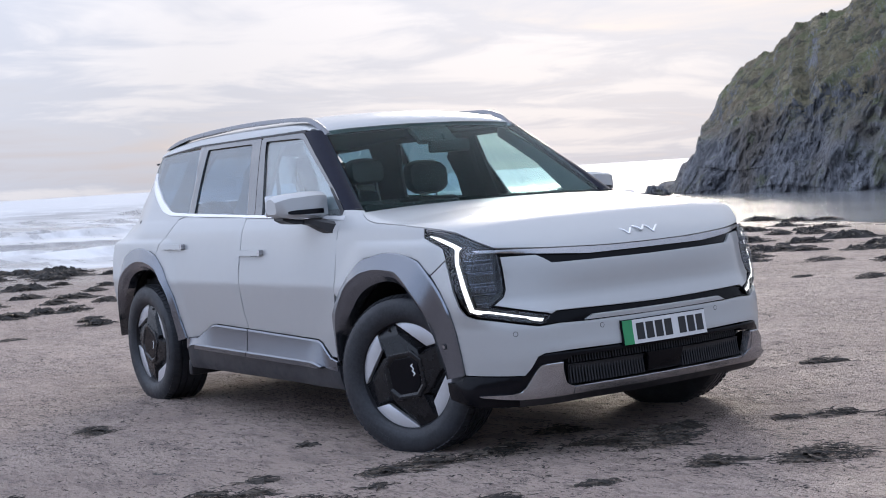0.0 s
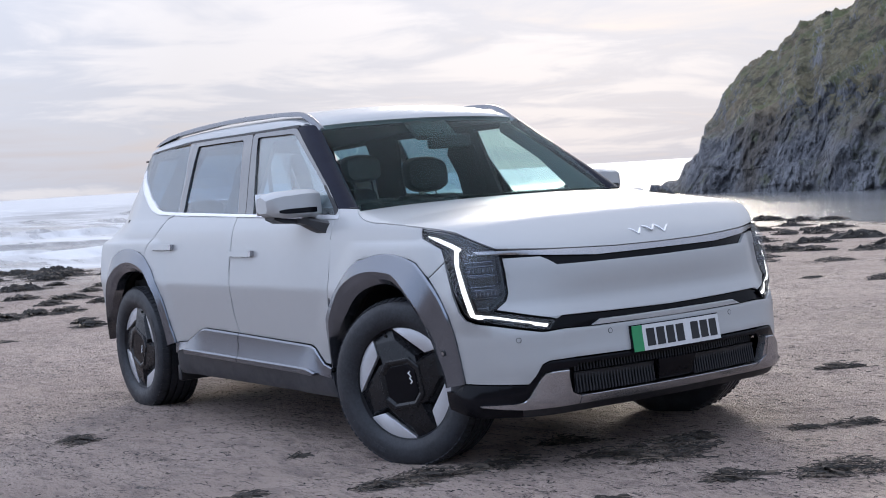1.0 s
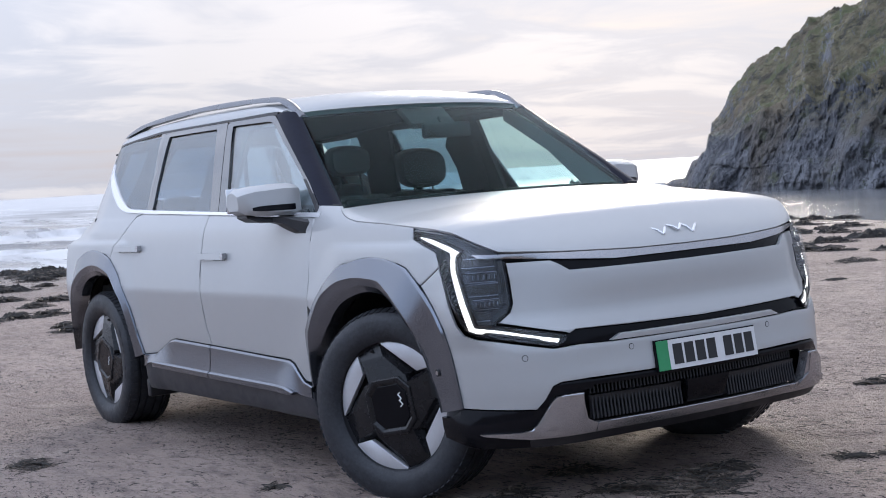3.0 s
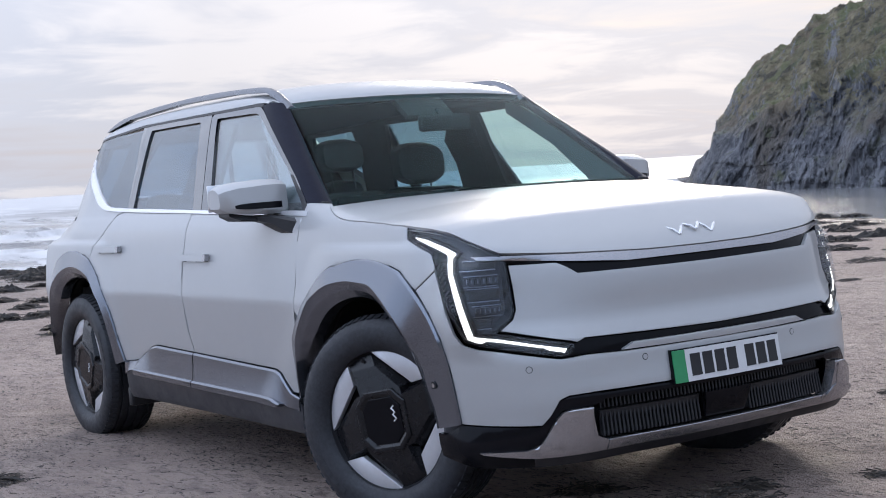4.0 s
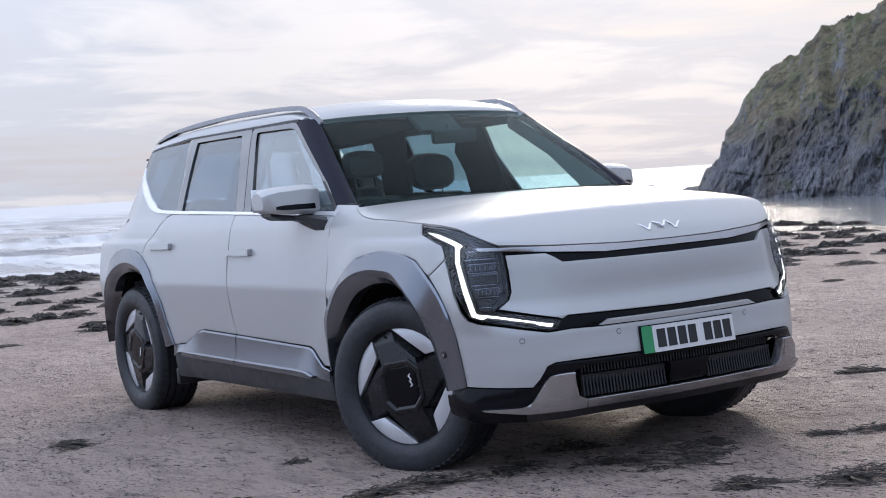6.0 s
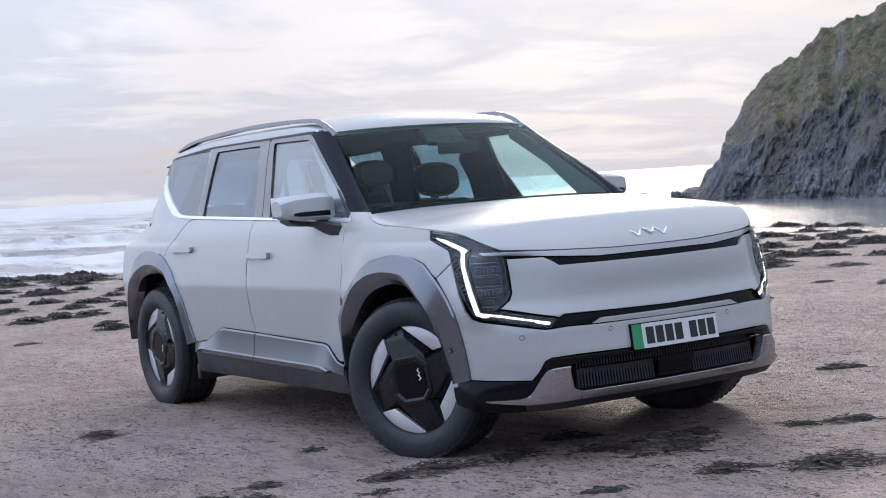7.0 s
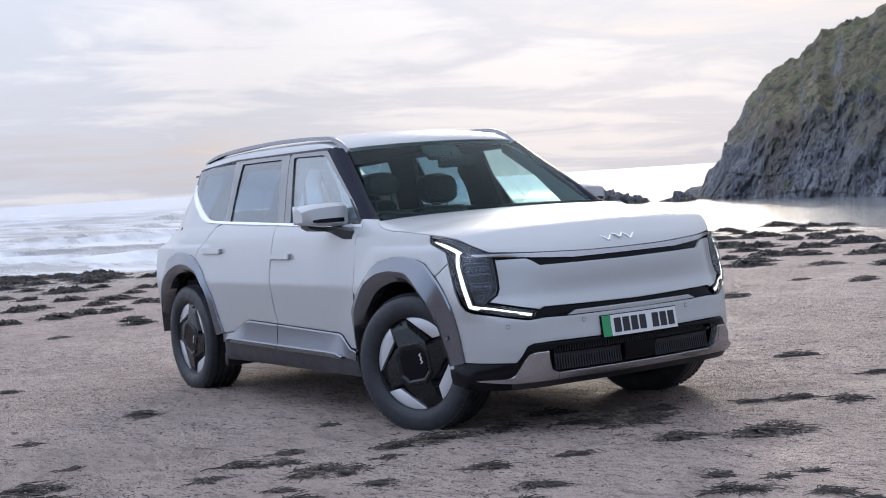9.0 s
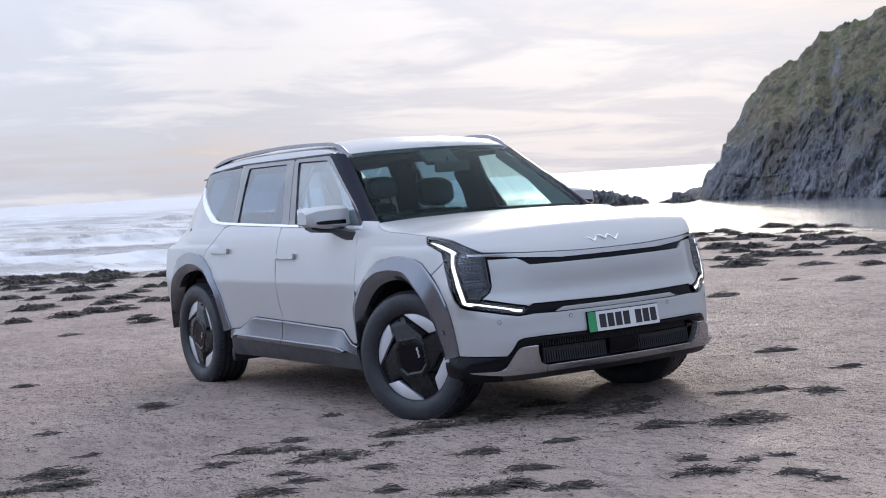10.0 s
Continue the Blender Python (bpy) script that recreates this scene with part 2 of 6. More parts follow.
def rock_material():
    m = bpy.data.materials.new("cliff_rock_and_turf")
    m.use_nodes = True
    n, l = m.node_tree.nodes, m.node_tree.links
    b = n["Principled BSDF"]
    co, geo = n.new("ShaderNodeTexCoord"), n.new("ShaderNodeNewGeometry")
    v = co.outputs["Object"]
    mp = n.new("ShaderNodeMapping")
    mp.inputs["Rotation"].default_value = (0, radians(3), 0)
    mp.inputs["Scale"].default_value = (1.0, 1.0, 0.13)
    l.new(v, mp.inputs[0])
    a = node_noise(n, l, mp.outputs[0], 0.5, 8.0, 0.65, 0.6)
    f = node_noise(n, l, mp.outputs[0], 4.6, 8.0, 0.72)
    g = node_noise(n, l, v, 2.0, 8.0, 0.7)
    patch = node_noise(n, l, v, 0.22, 6.0, 0.6)
    rock = node_mix(n, l, node_map(n, l, a, 0.36, 0.64), (0.075, 0.080, 0.096), (0.29, 0.295, 0.32))
    rock = node_mix(n, l, node_map(n, l, f, 0.46, 0.66, 0.0, 0.7), rock, (0.36, 0.36, 0.38))
    rock = node_mix(n, l, node_map(n, l, g, 0.52, 0.7, 0.0, 0.7), rock, (0.05, 0.052, 0.06))
    rock = node_mix(n, l, node_map(n, l, patch, 0.48, 0.62, 0.0, 0.55), rock, (0.16, 0.125, 0.085))
    crack = node_noise(n, l, mp.outputs[0], 2.1, 5.0, 0.6, 0.5)
    ridge = node_math(n, l, "ABSOLUTE", node_math(n, l, "SUBTRACT", crack, 0.5), 0.0)
    rock = node_mix(n, l, node_map(n, l, ridge, 0.0, 0.028, 0.85, 0.0), rock, (0.022, 0.022, 0.027))
    lichen = node_noise(n, l, v, 0.9, 7.0, 0.7)
    rock = node_mix(n, l, node_map(n, l, lichen, 0.54, 0.64, 0.0, 0.65), rock, (0.12, 0.135, 0.065))
    turf = node_mix(n, l, node_map(n, l, g, 0.35, 0.65), (0.095, 0.086, 0.044), (0.275, 0.240, 0.140))
    turf = node_mix(n, l, node_map(n, l, patch, 0.45, 0.65, 0.0, 0.75), turf, (0.22, 0.165, 0.115))
    turf = node_mix(n, l, node_map(n, l, lichen, 0.52, 0.6, 0.0, 0.8), turf, (0.045, 0.040, 0.030))
    turf = node_mix(n, l, node_map(n, l, a, 0.50, 0.62, 0.0, 0.65), turf, (0.15, 0.18, 0.07))
    sepn, sepp = n.new("ShaderNodeSeparateXYZ"), n.new("ShaderNodeSeparateXYZ")
    l.new(geo.outputs["Normal"], sepn.inputs[0])
    l.new(v, sepp.inputs[0])
    slope = node_map(n, l, node_math(n, l, "ADD", sepn.outputs["Z"], node_math(n, l, "MULTIPLY", patch, 0.6)), 0.55, 0.85)
    high = node_map(n, l, node_math(n, l, "ADD", sepp.outputs["Z"], node_math(n, l, "MULTIPLY", a, 3.0)), 2.9, 5.0)
    l.new(node_mix(n, l, node_math(n, l, "MULTIPLY", slope, high), rock, turf), b.inputs["Base Color"])
    b.inputs["Roughness"].default_value = 0.85
    nrm = bump_node(n, l, a, 0.9)
    nrm = bump_node(n, l, f, 0.35, nrm)
    l.new(nrm, b.inputs["Normal"])
    return m


SAND, SEA, ROCK = sand_material(), sea_material(), rock_material()
def weed_material():
    """Torn fronds, each of its own brown."""
    m = mat("wet_seaweed", (0.03, 0.024, 0.020), 0.66, bump=0.004, bump_scale=60.0)
    n, l = m.node_tree.nodes, m.node_tree.links
    geo, co = n.new("ShaderNodeNewGeometry"), n.new("ShaderNodeTexCoord")
    tone = node_mix(n, l, node_map(n, l, geo.outputs["Random Per Island"], 0.35, 1.0), (0.020, 0.016, 0.013), (0.17, 0.13, 0.10))
    stain = node_noise(n, l, co.outputs["Object"], 14.0)
    l.new(node_mix(n, l, node_map(n, l, stain, 0.45, 0.65, 0.0, 0.7), tone, (0.016, 0.013, 0.011)), n["Principled BSDF"].inputs["Base Color"])
    return m


WEED = weed_material()


# ---- small builders ----
def mesh_object(name, verts, faces, material, smooth=True, parent=None, label=""):
    me = bpy.data.meshes.new(name)
    me.from_pydata([tuple(v) for v in verts], [], faces)
    if material:
        me.materials.append(material)
    if smooth:
        me.polygons.foreach_set("use_smooth", [True] * len(me.polygons))
    me.update()
    ob = new(name, me)
    if parent:
        ob.parent = parent
    if label:
        ob["label"] = label
    return ob


def part(name, bm, material, parent, label="", smooth=True, sharp=38):
    """Links a bmesh as one mesh object under a thing or a part."""
    me = bpy.data.meshes.new(name)
    bmesh.ops.recalc_face_normals(bm, faces=bm.faces[:])
    if "front" in bm.verts.layers.int:
        kind, way = bm.verts.layers.int["front"], bm.verts.layers.float_vector["way"]
        if sum(f.normal.dot(f.verts[0][way]) * f.calc_area() for f in bm.faces if all(v[kind] for v in f.verts)) < 0:
            bmesh.ops.reverse_faces(bm, faces=bm.faces[:])
    bm.to_mesh(me)
    bm.free()
    if material:
        me.materials.append(material)
    if smooth:
        me.polygons.foreach_set("use_smooth", [True] * len(me.polygons))
        me.set_sharp_from_angle(angle=radians(sharp))
    if smooth and "front" in me.attributes:
        front, way = [d.value for d in me.attributes["front"].data], [Vector(d.vector) for d in me.attributes["way"].data]
        normals = [Vector((0, 0, 0))] * len(me.loops)
        for p in me.polygons:
            face = all(front[v] for v in p.vertices)
            for li, v in zip(p.loop_indices, p.vertices):
                normals[li] = way[v] if face and front[v] == 1 else (p.normal * 0.7 + way[v] * 0.3).normalized() if face else p.normal
        me.normals_split_custom_set(normals)
    ob = new(name, me)
    ob.parent = parent
    if label:
        ob["label"] = label
    return ob


def graded(lo, hi, fine_lo, fine_hi, step, grow=1.09):
    """Coordinates that are close together between fine_lo and fine_hi and spread out beyond."""
    mid = list(np.arange(fine_lo, fine_hi + 1e-6, step))
    a, s = fine_lo, step
    left, right = [], []
    while a > lo:
        s *= grow
        a -= s
        left.append(max(a, lo))
    b, s = mid[-1], step
    while b < hi:
        s *= grow
        b += s
        right.append(min(b, hi))
    return left[::-1] + mid + right


# ---- ground, sea, headland ----
SLOPE_X, SLOPE_Y, SEA_Z = 0.01269, 0.00589, -0.30
SHORE = [(-600, -260), (-34, 1.0), (-27.0, 5.6), (-23.5, 9.5), (-21.5, 16.0), (-20.0, 21.5), (-14.5, 20.6), (-6.0, 21.0), (4.0, 24.0), (60.0, 44.0), (600, 240)]


def shore_distance(x, y):
    """Metres inland of the water's edge (less than nought: out at sea)."""
    best, sign = 1e9, 1.0
    for (ax, ay), (bx, by) in zip(SHORE, SHORE[1:]):
        dx, dy = bx - ax, by - ay
        t = min(max(((x - ax) * dx + (y - ay) * dy) / (dx * dx + dy * dy), 0.0), 1.0)
        ex, ey = x - ax - t * dx, y - ay - t * dy
        d = ex * ex + ey * ey
        if d < best:
            best, sign = d, (1.0 if dx * ey - dy * ex < 0 else -1.0)
    return sign * math.sqrt(best)


def beach_z(x, y):
    """The lie of the beach without its small relief."""
    plane = SLOPE_X * x + SLOPE_Y * y
    s = shore_distance(x, y)
    edge = SEA_Z + (0.028 * s if s > 0 else max(0.05 * s, -3.0))
    h = 0.05
    k = max(h - abs(plane - edge), 0.0) / h
    return min(plane, edge) - k * k * h * 0.25


def ground_z(x, y):
    n1 = noise.noise((x * 0.45, y * 0.45, 0.3))
    n2 = noise.noise((x * 1.7, y * 1.7, 4.0))
    r = math.hypot(x + 1.5, y)
    calm = min(max((r - 1.0) / 3.0, 0.25), 1.0)
    z = beach_z(x, y) + 0.022 * n1 * calm + 0.010 * n2 * calm
    if r < 14:
        a, b = 0.56 * x + 0.83 * y, -0.83 * x + 0.56 * y
        z += 0.009 * noise.noise((a * 2.4, b * 5.5, 9.0)) + 0.006 * noise.noise((a * 5.0, b * 11.0, 2.0)) - 0.008 * max(noise.noise((a * 3.2, b * 4.2, 6.0)) - 0.28, 0.0) * 3
    return z


def build_ground():
    xs = graded(-420, 420, -6.0, 5.0, 0.04, 1.06)
    ys = graded(-420, 420, -4.6, 4.6, 0.04, 1.06)
    verts = [(x, y, ground_z(x, y)) for x in xs for y in ys]
    ny = len(ys)
    faces = [(i * ny + j, (i + 1) * ny + j, (i + 1) * ny + j + 1, i * ny + j + 1) for i in range(len(xs) - 1) for j in range(ny - 1)]
    ob = mesh_object("ground", verts, faces, SAND)
    tagged(ob, "damp brown sand beach with ripples and scattered weed", "beach", kind="structure")


def build_sea():
    xs = graded(-4500, 60, -60.0, -18.0, 0.5, 1.16)
    ys = graded(-2500, 4500, -12.0, 55.0, 0.5, 1.16)
    ca, sa = math.cos(radians(-62)), math.sin(radians(-62))

    def z(x, y):
        d = math.hypot(x, y)
        if d > 260:
            return SEA_Z
        along, across = ca * x - sa * y, sa * x + ca * y
        s = -shore_distance(x, y)
        f = min(max(s / 6.0, 0.0), 1.0)
        w = noise.noise((along * 0.07, across * 0.42, 1.0)) + 0.5 * noise.noise((along * 0.16, across * 1.1, 5.0))
        crest = max(w - 0.25, 0.0)
        return SEA_Z + f * (0.06 * w + 0.45 * crest) * (1 - 0.93 * min(max((y + 0.55 * x + 6.0) / 10.0, 0.0), 1.0))
    verts = [(x, y, z(x, y)) for x in xs for y in ys]
    ny = len(ys)
    faces = [(i * ny + j, (i + 1) * ny + j, (i + 1) * ny + j + 1, i * ny + j + 1) for i in range(len(xs) - 1) for j in range(ny - 1)]
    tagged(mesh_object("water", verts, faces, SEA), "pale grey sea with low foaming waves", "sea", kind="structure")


EYE0 = (6.0, -4.7)     # the headland is laid out round this point


def crag(p, scale, octaves=5):
    return noise.fractal((p[0] * scale, p[1] * scale, p[2] * scale), 1.0, 2.0, octaves)


def build_headland():
    """A steep rock face under a turf slope that climbs inland; the azimuths are degrees at EYE0."""
    ridge = [(100, 17.0), (112, 13.5), (122, 10.4), (126.0, 9.2), (129.51, 8.07), (130.55, 7.59), (131.69, 7.26), (132.36, 6.71), (133.2, 6.06), (134.09, 5.45), (134.92, 4.59), (135.32, 3.40), (135.73, 3.18),
             (135.86, 2.13), (136.07, 1.38), (136.53, 1.08), (136.88, 0.20), (137.44, 0.07), (137.68, -0.24), (137.98, -0.36), (138.6, -1.0)]
    azs = list(np.linspace(108, 128, 50)) + list(np.linspace(128, 138.6, 330))[1:]
    n_az, n_h = len(azs) - 1, 150
    verts, faces = [], []
    for i in range(n_az + 1):
        az = azs[i]
        near = 57.0 + (az - 130.3) * 1.43 if az > 128 else 53.7 - (128 - az) * 0.5
        top = interp(ridge, az)
        stepped = 0.24 * noise.noise((az * 2.2, 0.0, 0.0)) + 0.05 * noise.noise((az * 5.0, 1.0, 0.0))
        top += (stepped + interp([(133.0, 0.3), (134.6, 0.22), (136.0, -0.08)], az)) * min(1.0, max(top + 0.9, 0.0) / 1.6)
        rock_top = min(top, max(0.40 * top + 0.4, 2.9 - 0.1 * (az - 128)) * (1.0 + 0.35 * noise.noise((az * 0.7, 3.0, 0.0)) + 0.10 * noise.noise((az * 2.0, 7.0, 0.0))))
        ux, uy = math.cos(radians(az)), math.sin(radians(az))
        for j in range(n_h + 1):
            f = j / n_h
            if f < 0.55:
                g = f / 0.55
                z = -1.4 + (rock_top + 1.4) * g
                d = near + 2.5 * g + 1.5 * g * g
            elif f < 0.9:
                g = (f - 0.55) / 0.35
                z = rock_top + (top - rock_top) * (1 - (1 - g) ** 1.5)
                d = near + 4.0 + 11.0 * g
            else:
                g = (f - 0.9) / 0.1
                z = top - 7 * g * g
                d = near + 15.0 + 22 * g
            p = (EYE0[0] + ux * d, EYE0[1] + uy * d, z)
            big = crag((p[0], p[1], p[2] * 0.6), 0.16, 4)
            rows_ = crag((p[0] * 1.2 + p[2] * 0.15, p[1] * 1.2, p[2] * 0.3), 0.55, 5)
            amp = 1.0 if f < 0.55 else max(1.0 - (f - 0.55) / 0.12, 0.12)
            amp *= min(1.0, (top + 2.4) / 3.5)
            across = -uy * p[0] + ux * p[1]
            column = noise.noise((across * 0.9 + p[2] * 0.08, p[2] * 0.10, 2.0))
            flute = noise.noise((across * 2.6 + p[2] * 0.15, p[2] * 0.22, 8.0))
            block = noise.cell((across * 1.1 + p[2] * 0.08 + 0.4 * big, 0.0, p[2] * 0.55 + 0.6 * column))
            chip = noise.cell((across * 2.8 + p[2] * 0.15 + 0.5 * rows_, 4.0, p[2] * 1.3 + 0.8 * flute))
            push = (1.3 * big + 0.5 * abs(rows_) + 1.3 * (0.5 - abs(column)) + 0.75 * (0.4 - abs(flute)) + 0.35 * (0.4 - abs(noise.noise((across * 6.0 + p[2] * 0.3, p[2] * 0.4, 3.0)))) + (0.16 * block + 0.12 * chip) * amp * amp + 0.25 * crag(p, 1.8, 3)) * amp
            tuft = crag((p[0], p[1], p[2]), 1.3, 4) if f > 0.5 else 0.0
            dz = (0.35 * crag((p[0], p[1], 7.0), 0.5, 4) * (0.5 if f > 0.5 else 0.2) + 0.24 * tuft) * min(1.0, max(top + 1.0, 0.0) / 3.0)
            verts.append((p[0] - ux * push, p[1] - uy * push, p[2] + dz))
    m = n_h + 1
    for i in range(n_az):
        for j in range(n_h):
            faces.append((i * m + j, (i + 1) * m + j, (i + 1) * m + j + 1, i * m + j + 1))
    ob = mesh_object("headland", verts, faces, ROCK, smooth=False)
    tagged(ob, "dark rocky headland with grass and scrub on top", "cliff", kind="structure")


def interp(tab, v):
    """Linear table lookup, held at the ends."""
    if v <= tab[0][0]:
        return tab[0][1]
    for (a, p), (b, q) in zip(tab, tab[1:]):
        if v <= b:
            return p + (q - p) * (v - a) / (b - a)
    return tab[-1][1]


def build_reflection_bank():
    """An unseen rough bank closing the beach inland, added to darken the car's reflections."""
    xs, ts = np.linspace(-108, 62, 170), np.linspace(0, 1, 22)
    verts = []
    for az in xs:
        for t in ts:
            d = 52 + 16 * t + 3.0 * noise.noise((az * 0.06, 0.0, 2.0))
            x, y = d * math.cos(radians(az)), d * math.sin(radians(az))
            top = 4.2 + 5.5 * ease_in(min(max((-az - 5) / 35, 0.0), 1.0)) + 1.6 * noise.noise((az * 0.05, 1.0, 0.0)) + 0.8 * noise.noise((az * 0.3, 2.0, 0.0))
            end = min(1.0, (az + 108) / 14, (62 - az) / 14)
            verts.append((x, y, beach_z(x, y) - 0.3 + top * max(end, 0.0) * ease_in(t) + 0.5 * crag((x, y, 0.0), 0.5, 4) * t))
    n = len(ts)
    faces = [(i * n + j, (i + 1) * n + j, (i + 1) * n + j + 1, i * n + j + 1) for i in range(len(xs) - 1) for j in range(n - 1)]
    tagged(mesh_object("bank", verts, faces, ROCK), "unseen bank of turf and rock added to darken reflections in the car", "bank", kind="structure")


def ease_in(t):
    return 1 - (1 - t) ** 2.2


build_ground()
build_sea()
build_headland()
build_reflection_bank()


# ---- the car's skin ----
# plan of the body at its widest: (x ahead of the front axle, half width)
PLAN = [(0.885, 0.0), (0.88, 0.22), (0.86, 0.42), (0.81, 0.61), (0.73, 0.755), (0.62, 0.862), (0.48, 0.93), (0.28, 0.965),
        (0.0, 0.975), (-0.8, 0.98), (-1.6, 0.98), (-2.4, 0.98), (-3.1, 0.975), (-3.5, 0.956), (-3.8, 0.902), (-3.98, 0.80),
        (-4.08, 0.6), (-4.12, 0.3), (-4.13, 0.0)]
# how far the section lies inside that plan, by height
SIDE_IN = [(0.2, 0.10), (0.3, 0.062), (0.42, 0.048), (0.55, 0.030), (0.70, 0.0115), (0.785, 0.0020), (0.80, 0.0012), (0.815, 0.0020), (0.9, 0.0105), (1.0, 0.023), (1.1, 0.040), (1.16, 0.064),
           (1.2, 0.085), (1.4, 0.165), (1.63, 0.265), (1.7, 0.32)]
NOSE_IN = [(0.2, 0.12), (0.3, 0.05), (0.38, 0.015), (0.45, 0.0), (0.56, 0.013), (0.61, 0.017), (0.665, 0.022), (0.70, 0.036), (0.735, 0.050), (0.76, 0.055), (0.86, 0.060), (0.93, 0.075),
           (0.98, 0.105), (1.03, 0.16), (1.1, 0.28)]
TAIL_IN = [(0.2, 0.12), (0.35, 0.03), (0.5, 0.0), (0.9, 0.02), (1.0, 0.05), (1.1, 0.15), (1.2, 0.27), (1.35, 0.37), (1.5, 0.45), (1.7, 0.56)]


def smooth_at(tab, v):
    """Smooth table lookup, held at the ends."""
    n = len(tab)
    if v <= tab[0][0]:
        return tab[0][1]
    if v >= tab[-1][0]:
        return tab[-1][1]
    i = max(k for k in range(n - 1) if tab[k][0] <= v)

    def slope(k):
        a, b = tab[max(k - 1, 0)], tab[min(k + 1, n - 1)]
        return (b[1] - a[1]) / (b[0] - a[0])
    (x0, y0), (x1, y1) = tab[i], tab[i + 1]
    h = x1 - x0
    t = (v - x0) / h
    return (2 * t ** 3 - 3 * t * t + 1) * y0 + (t ** 3 - 2 * t * t + t) * h * slope(i) + (3 * t * t - 2 * t ** 3) * y1 + (t ** 3 - t * t) * h * slope(i + 1)


def _plan_curve(n=12):
    pts = []
    for i in range(len(PLAN) - 1):
        p0, p1, p2, p3 = (PLAN[max(i - 1, 0)], PLAN[i], PLAN[i + 1], PLAN[min(i + 2, len(PLAN) - 1)])
        for k in range(n):
            t = k / n
            pts.append(tuple(0.5 * (2 * b + (c - a) * t + (2 * a - 5 * b + 4 * c - d) * t * t + (3 * b - a - 3 * c + d) * t ** 3)
                             for a, b, c, d in zip(p0, p1, p2, p3)))
    pts.append(PLAN[-1])
    us, total = [0.0], 0.0
    for a, b in zip(pts, pts[1:]):
        total += math.hypot(b[0] - a[0], b[1] - a[1])
        us.append(total)
    return pts, us


CURVE, CURVE_U = _plan_curve()


def plan_at(u):
    """Place and outward normal on the plan, u metres round from the middle of the nose."""
    u = min(max(u, 0.0), CURVE_U[-1] - 1e-6)
    lo, hi = 0, len(CURVE_U) - 1
    while hi - lo > 1:
        mid = (lo + hi) // 2
        lo, hi = (mid, hi) if CURVE_U[mid] <= u else (lo, mid)

    def tangent(i):
        a, b = CURVE[max(i - 1, 0)], CURVE[min(i + 1, len(CURVE) - 1)]
        return b[0] - a[0], b[1] - a[1]
    f = (u - CURVE_U[lo]) / (CURVE_U[hi] - CURVE_U[lo])
    x, w = (CURVE[lo][k] + (CURVE[hi][k] - CURVE[lo][k]) * f for k in (0, 1))
    (ax, aw), (bx, bw) = tangent(lo), tangent(hi)
    tx, tw = ax + (bx - ax) * f, aw + (bw - aw) * f
    n = math.hypot(tx, tw)
    return x, w, tw / n, -tx / n


def ease(v, lo, hi):
    t = min(max((v - lo) / (hi - lo), 0.0), 1.0)
    return t * t * (3 - 2 * t)


def form(u, z):
    """Folds in the skin: fuller wings round the wheels, squared corners at the lamps, and a tail that steps in above its shoulder."""
    wing = 0.010 * ease(-z, -1.04, -1.005) * ease(1.99 + (1.0 - z) * 0.9 - u, 0.0, 0.19) * ease(u, 1.10, 1.30)
    haunch = 0.014 * ease(-z, -1.075, -1.04) * ease(u - 4.16 + (1.03 - z) * 0.35, 0.0, 0.14)
    corner = (0.034 * ease(-z, -0.88, -0.56) + 0.03 * ease(-z, -0.42, -0.28)) * ease(u, 0.35, 0.8) * ease(-u, -1.35, -1.0)
    square = (0.034 * ease(u, 0.86, 0.99) * ease(-u, -1.20, -1.02) - 0.020 * ease(u, 0.62, 0.80) * ease(-u, -0.98, -0.86)) * ease(z, 0.60, 0.74) * ease(-z, -1.0, -0.92)
    return wing + haunch + corner + square - (0.045 * ease(z, 1.045, 1.085) + 0.055 * ease(z, 1.05, 1.2) + 0.03 * ease(z, 1.25, 1.5)) * ease(u, 4.7, 5.3)


def shell(u, z, off=0.0, side=-1):
    """A point of the body's skin, off metres outside it. side: -1 the car's right, 1 its left."""
    x, w, nx, nw = plan_at(u)
    inset = smooth_at(SIDE_IN, z) * nw * nw + smooth_at(NOSE_IN if nx > 0 else TAIL_IN, z) * nx * nx
    d = off - inset + form(u, z)
    return x + nx * d, side * max(w + nw * d, 0.0), z


def u_of_x(x):
    """u on the flank for a place x along the car."""
    return interp([(-c[0], s) for c, s in zip(CURVE, CURVE_U) if c[1] > 0.3], -x)


# ---- car materials ----
PAINT = mat("pale_grey_paint", (0.462, 0.464, 0.463), 0.38, 0.22, vary=0.02, vary_scale=2.0, coat=0.5, rough_vary=0.02)
SATIN = mat("satin_grey_cladding", (0.20, 0.212, 0.24), 0.18, 0.85, vary=0.02, vary_scale=3.0, rough_vary=0.02)
BLACK = mat("gloss_black_trim", (0.007, 0.007, 0.009), 0.08, spec=0.16, vary=0.2, vary_scale=5.0, rough_vary=0.04)
SATIN_BLACK = mat("satin_black_plastic", (0.022, 0.022, 0.025), 0.42, vary=0.35, vary_scale=6.0, rough_vary=0.1)
DARK = mat("dark_underbody", (0.012, 0.012, 0.013), 0.8, vary=0.4, vary_scale=6.0)
SILVER = mat("satin_silver_trim", (0.42, 0.41, 0.42), 0.23, 0.85, vary=0.02, vary_scale=4.0, rough_vary=0.02)
CHROME = mat("bright_window_trim", (0.88, 0.88, 0.89), 0.25, 0.6, vary=0.05, vary_scale=6.0)
BLADE = mat("machined_silver_wheel", (0.62, 0.62, 0.64), 0.36, 0.5, vary=0.06, vary_scale=8.0, rough_vary=0.08)
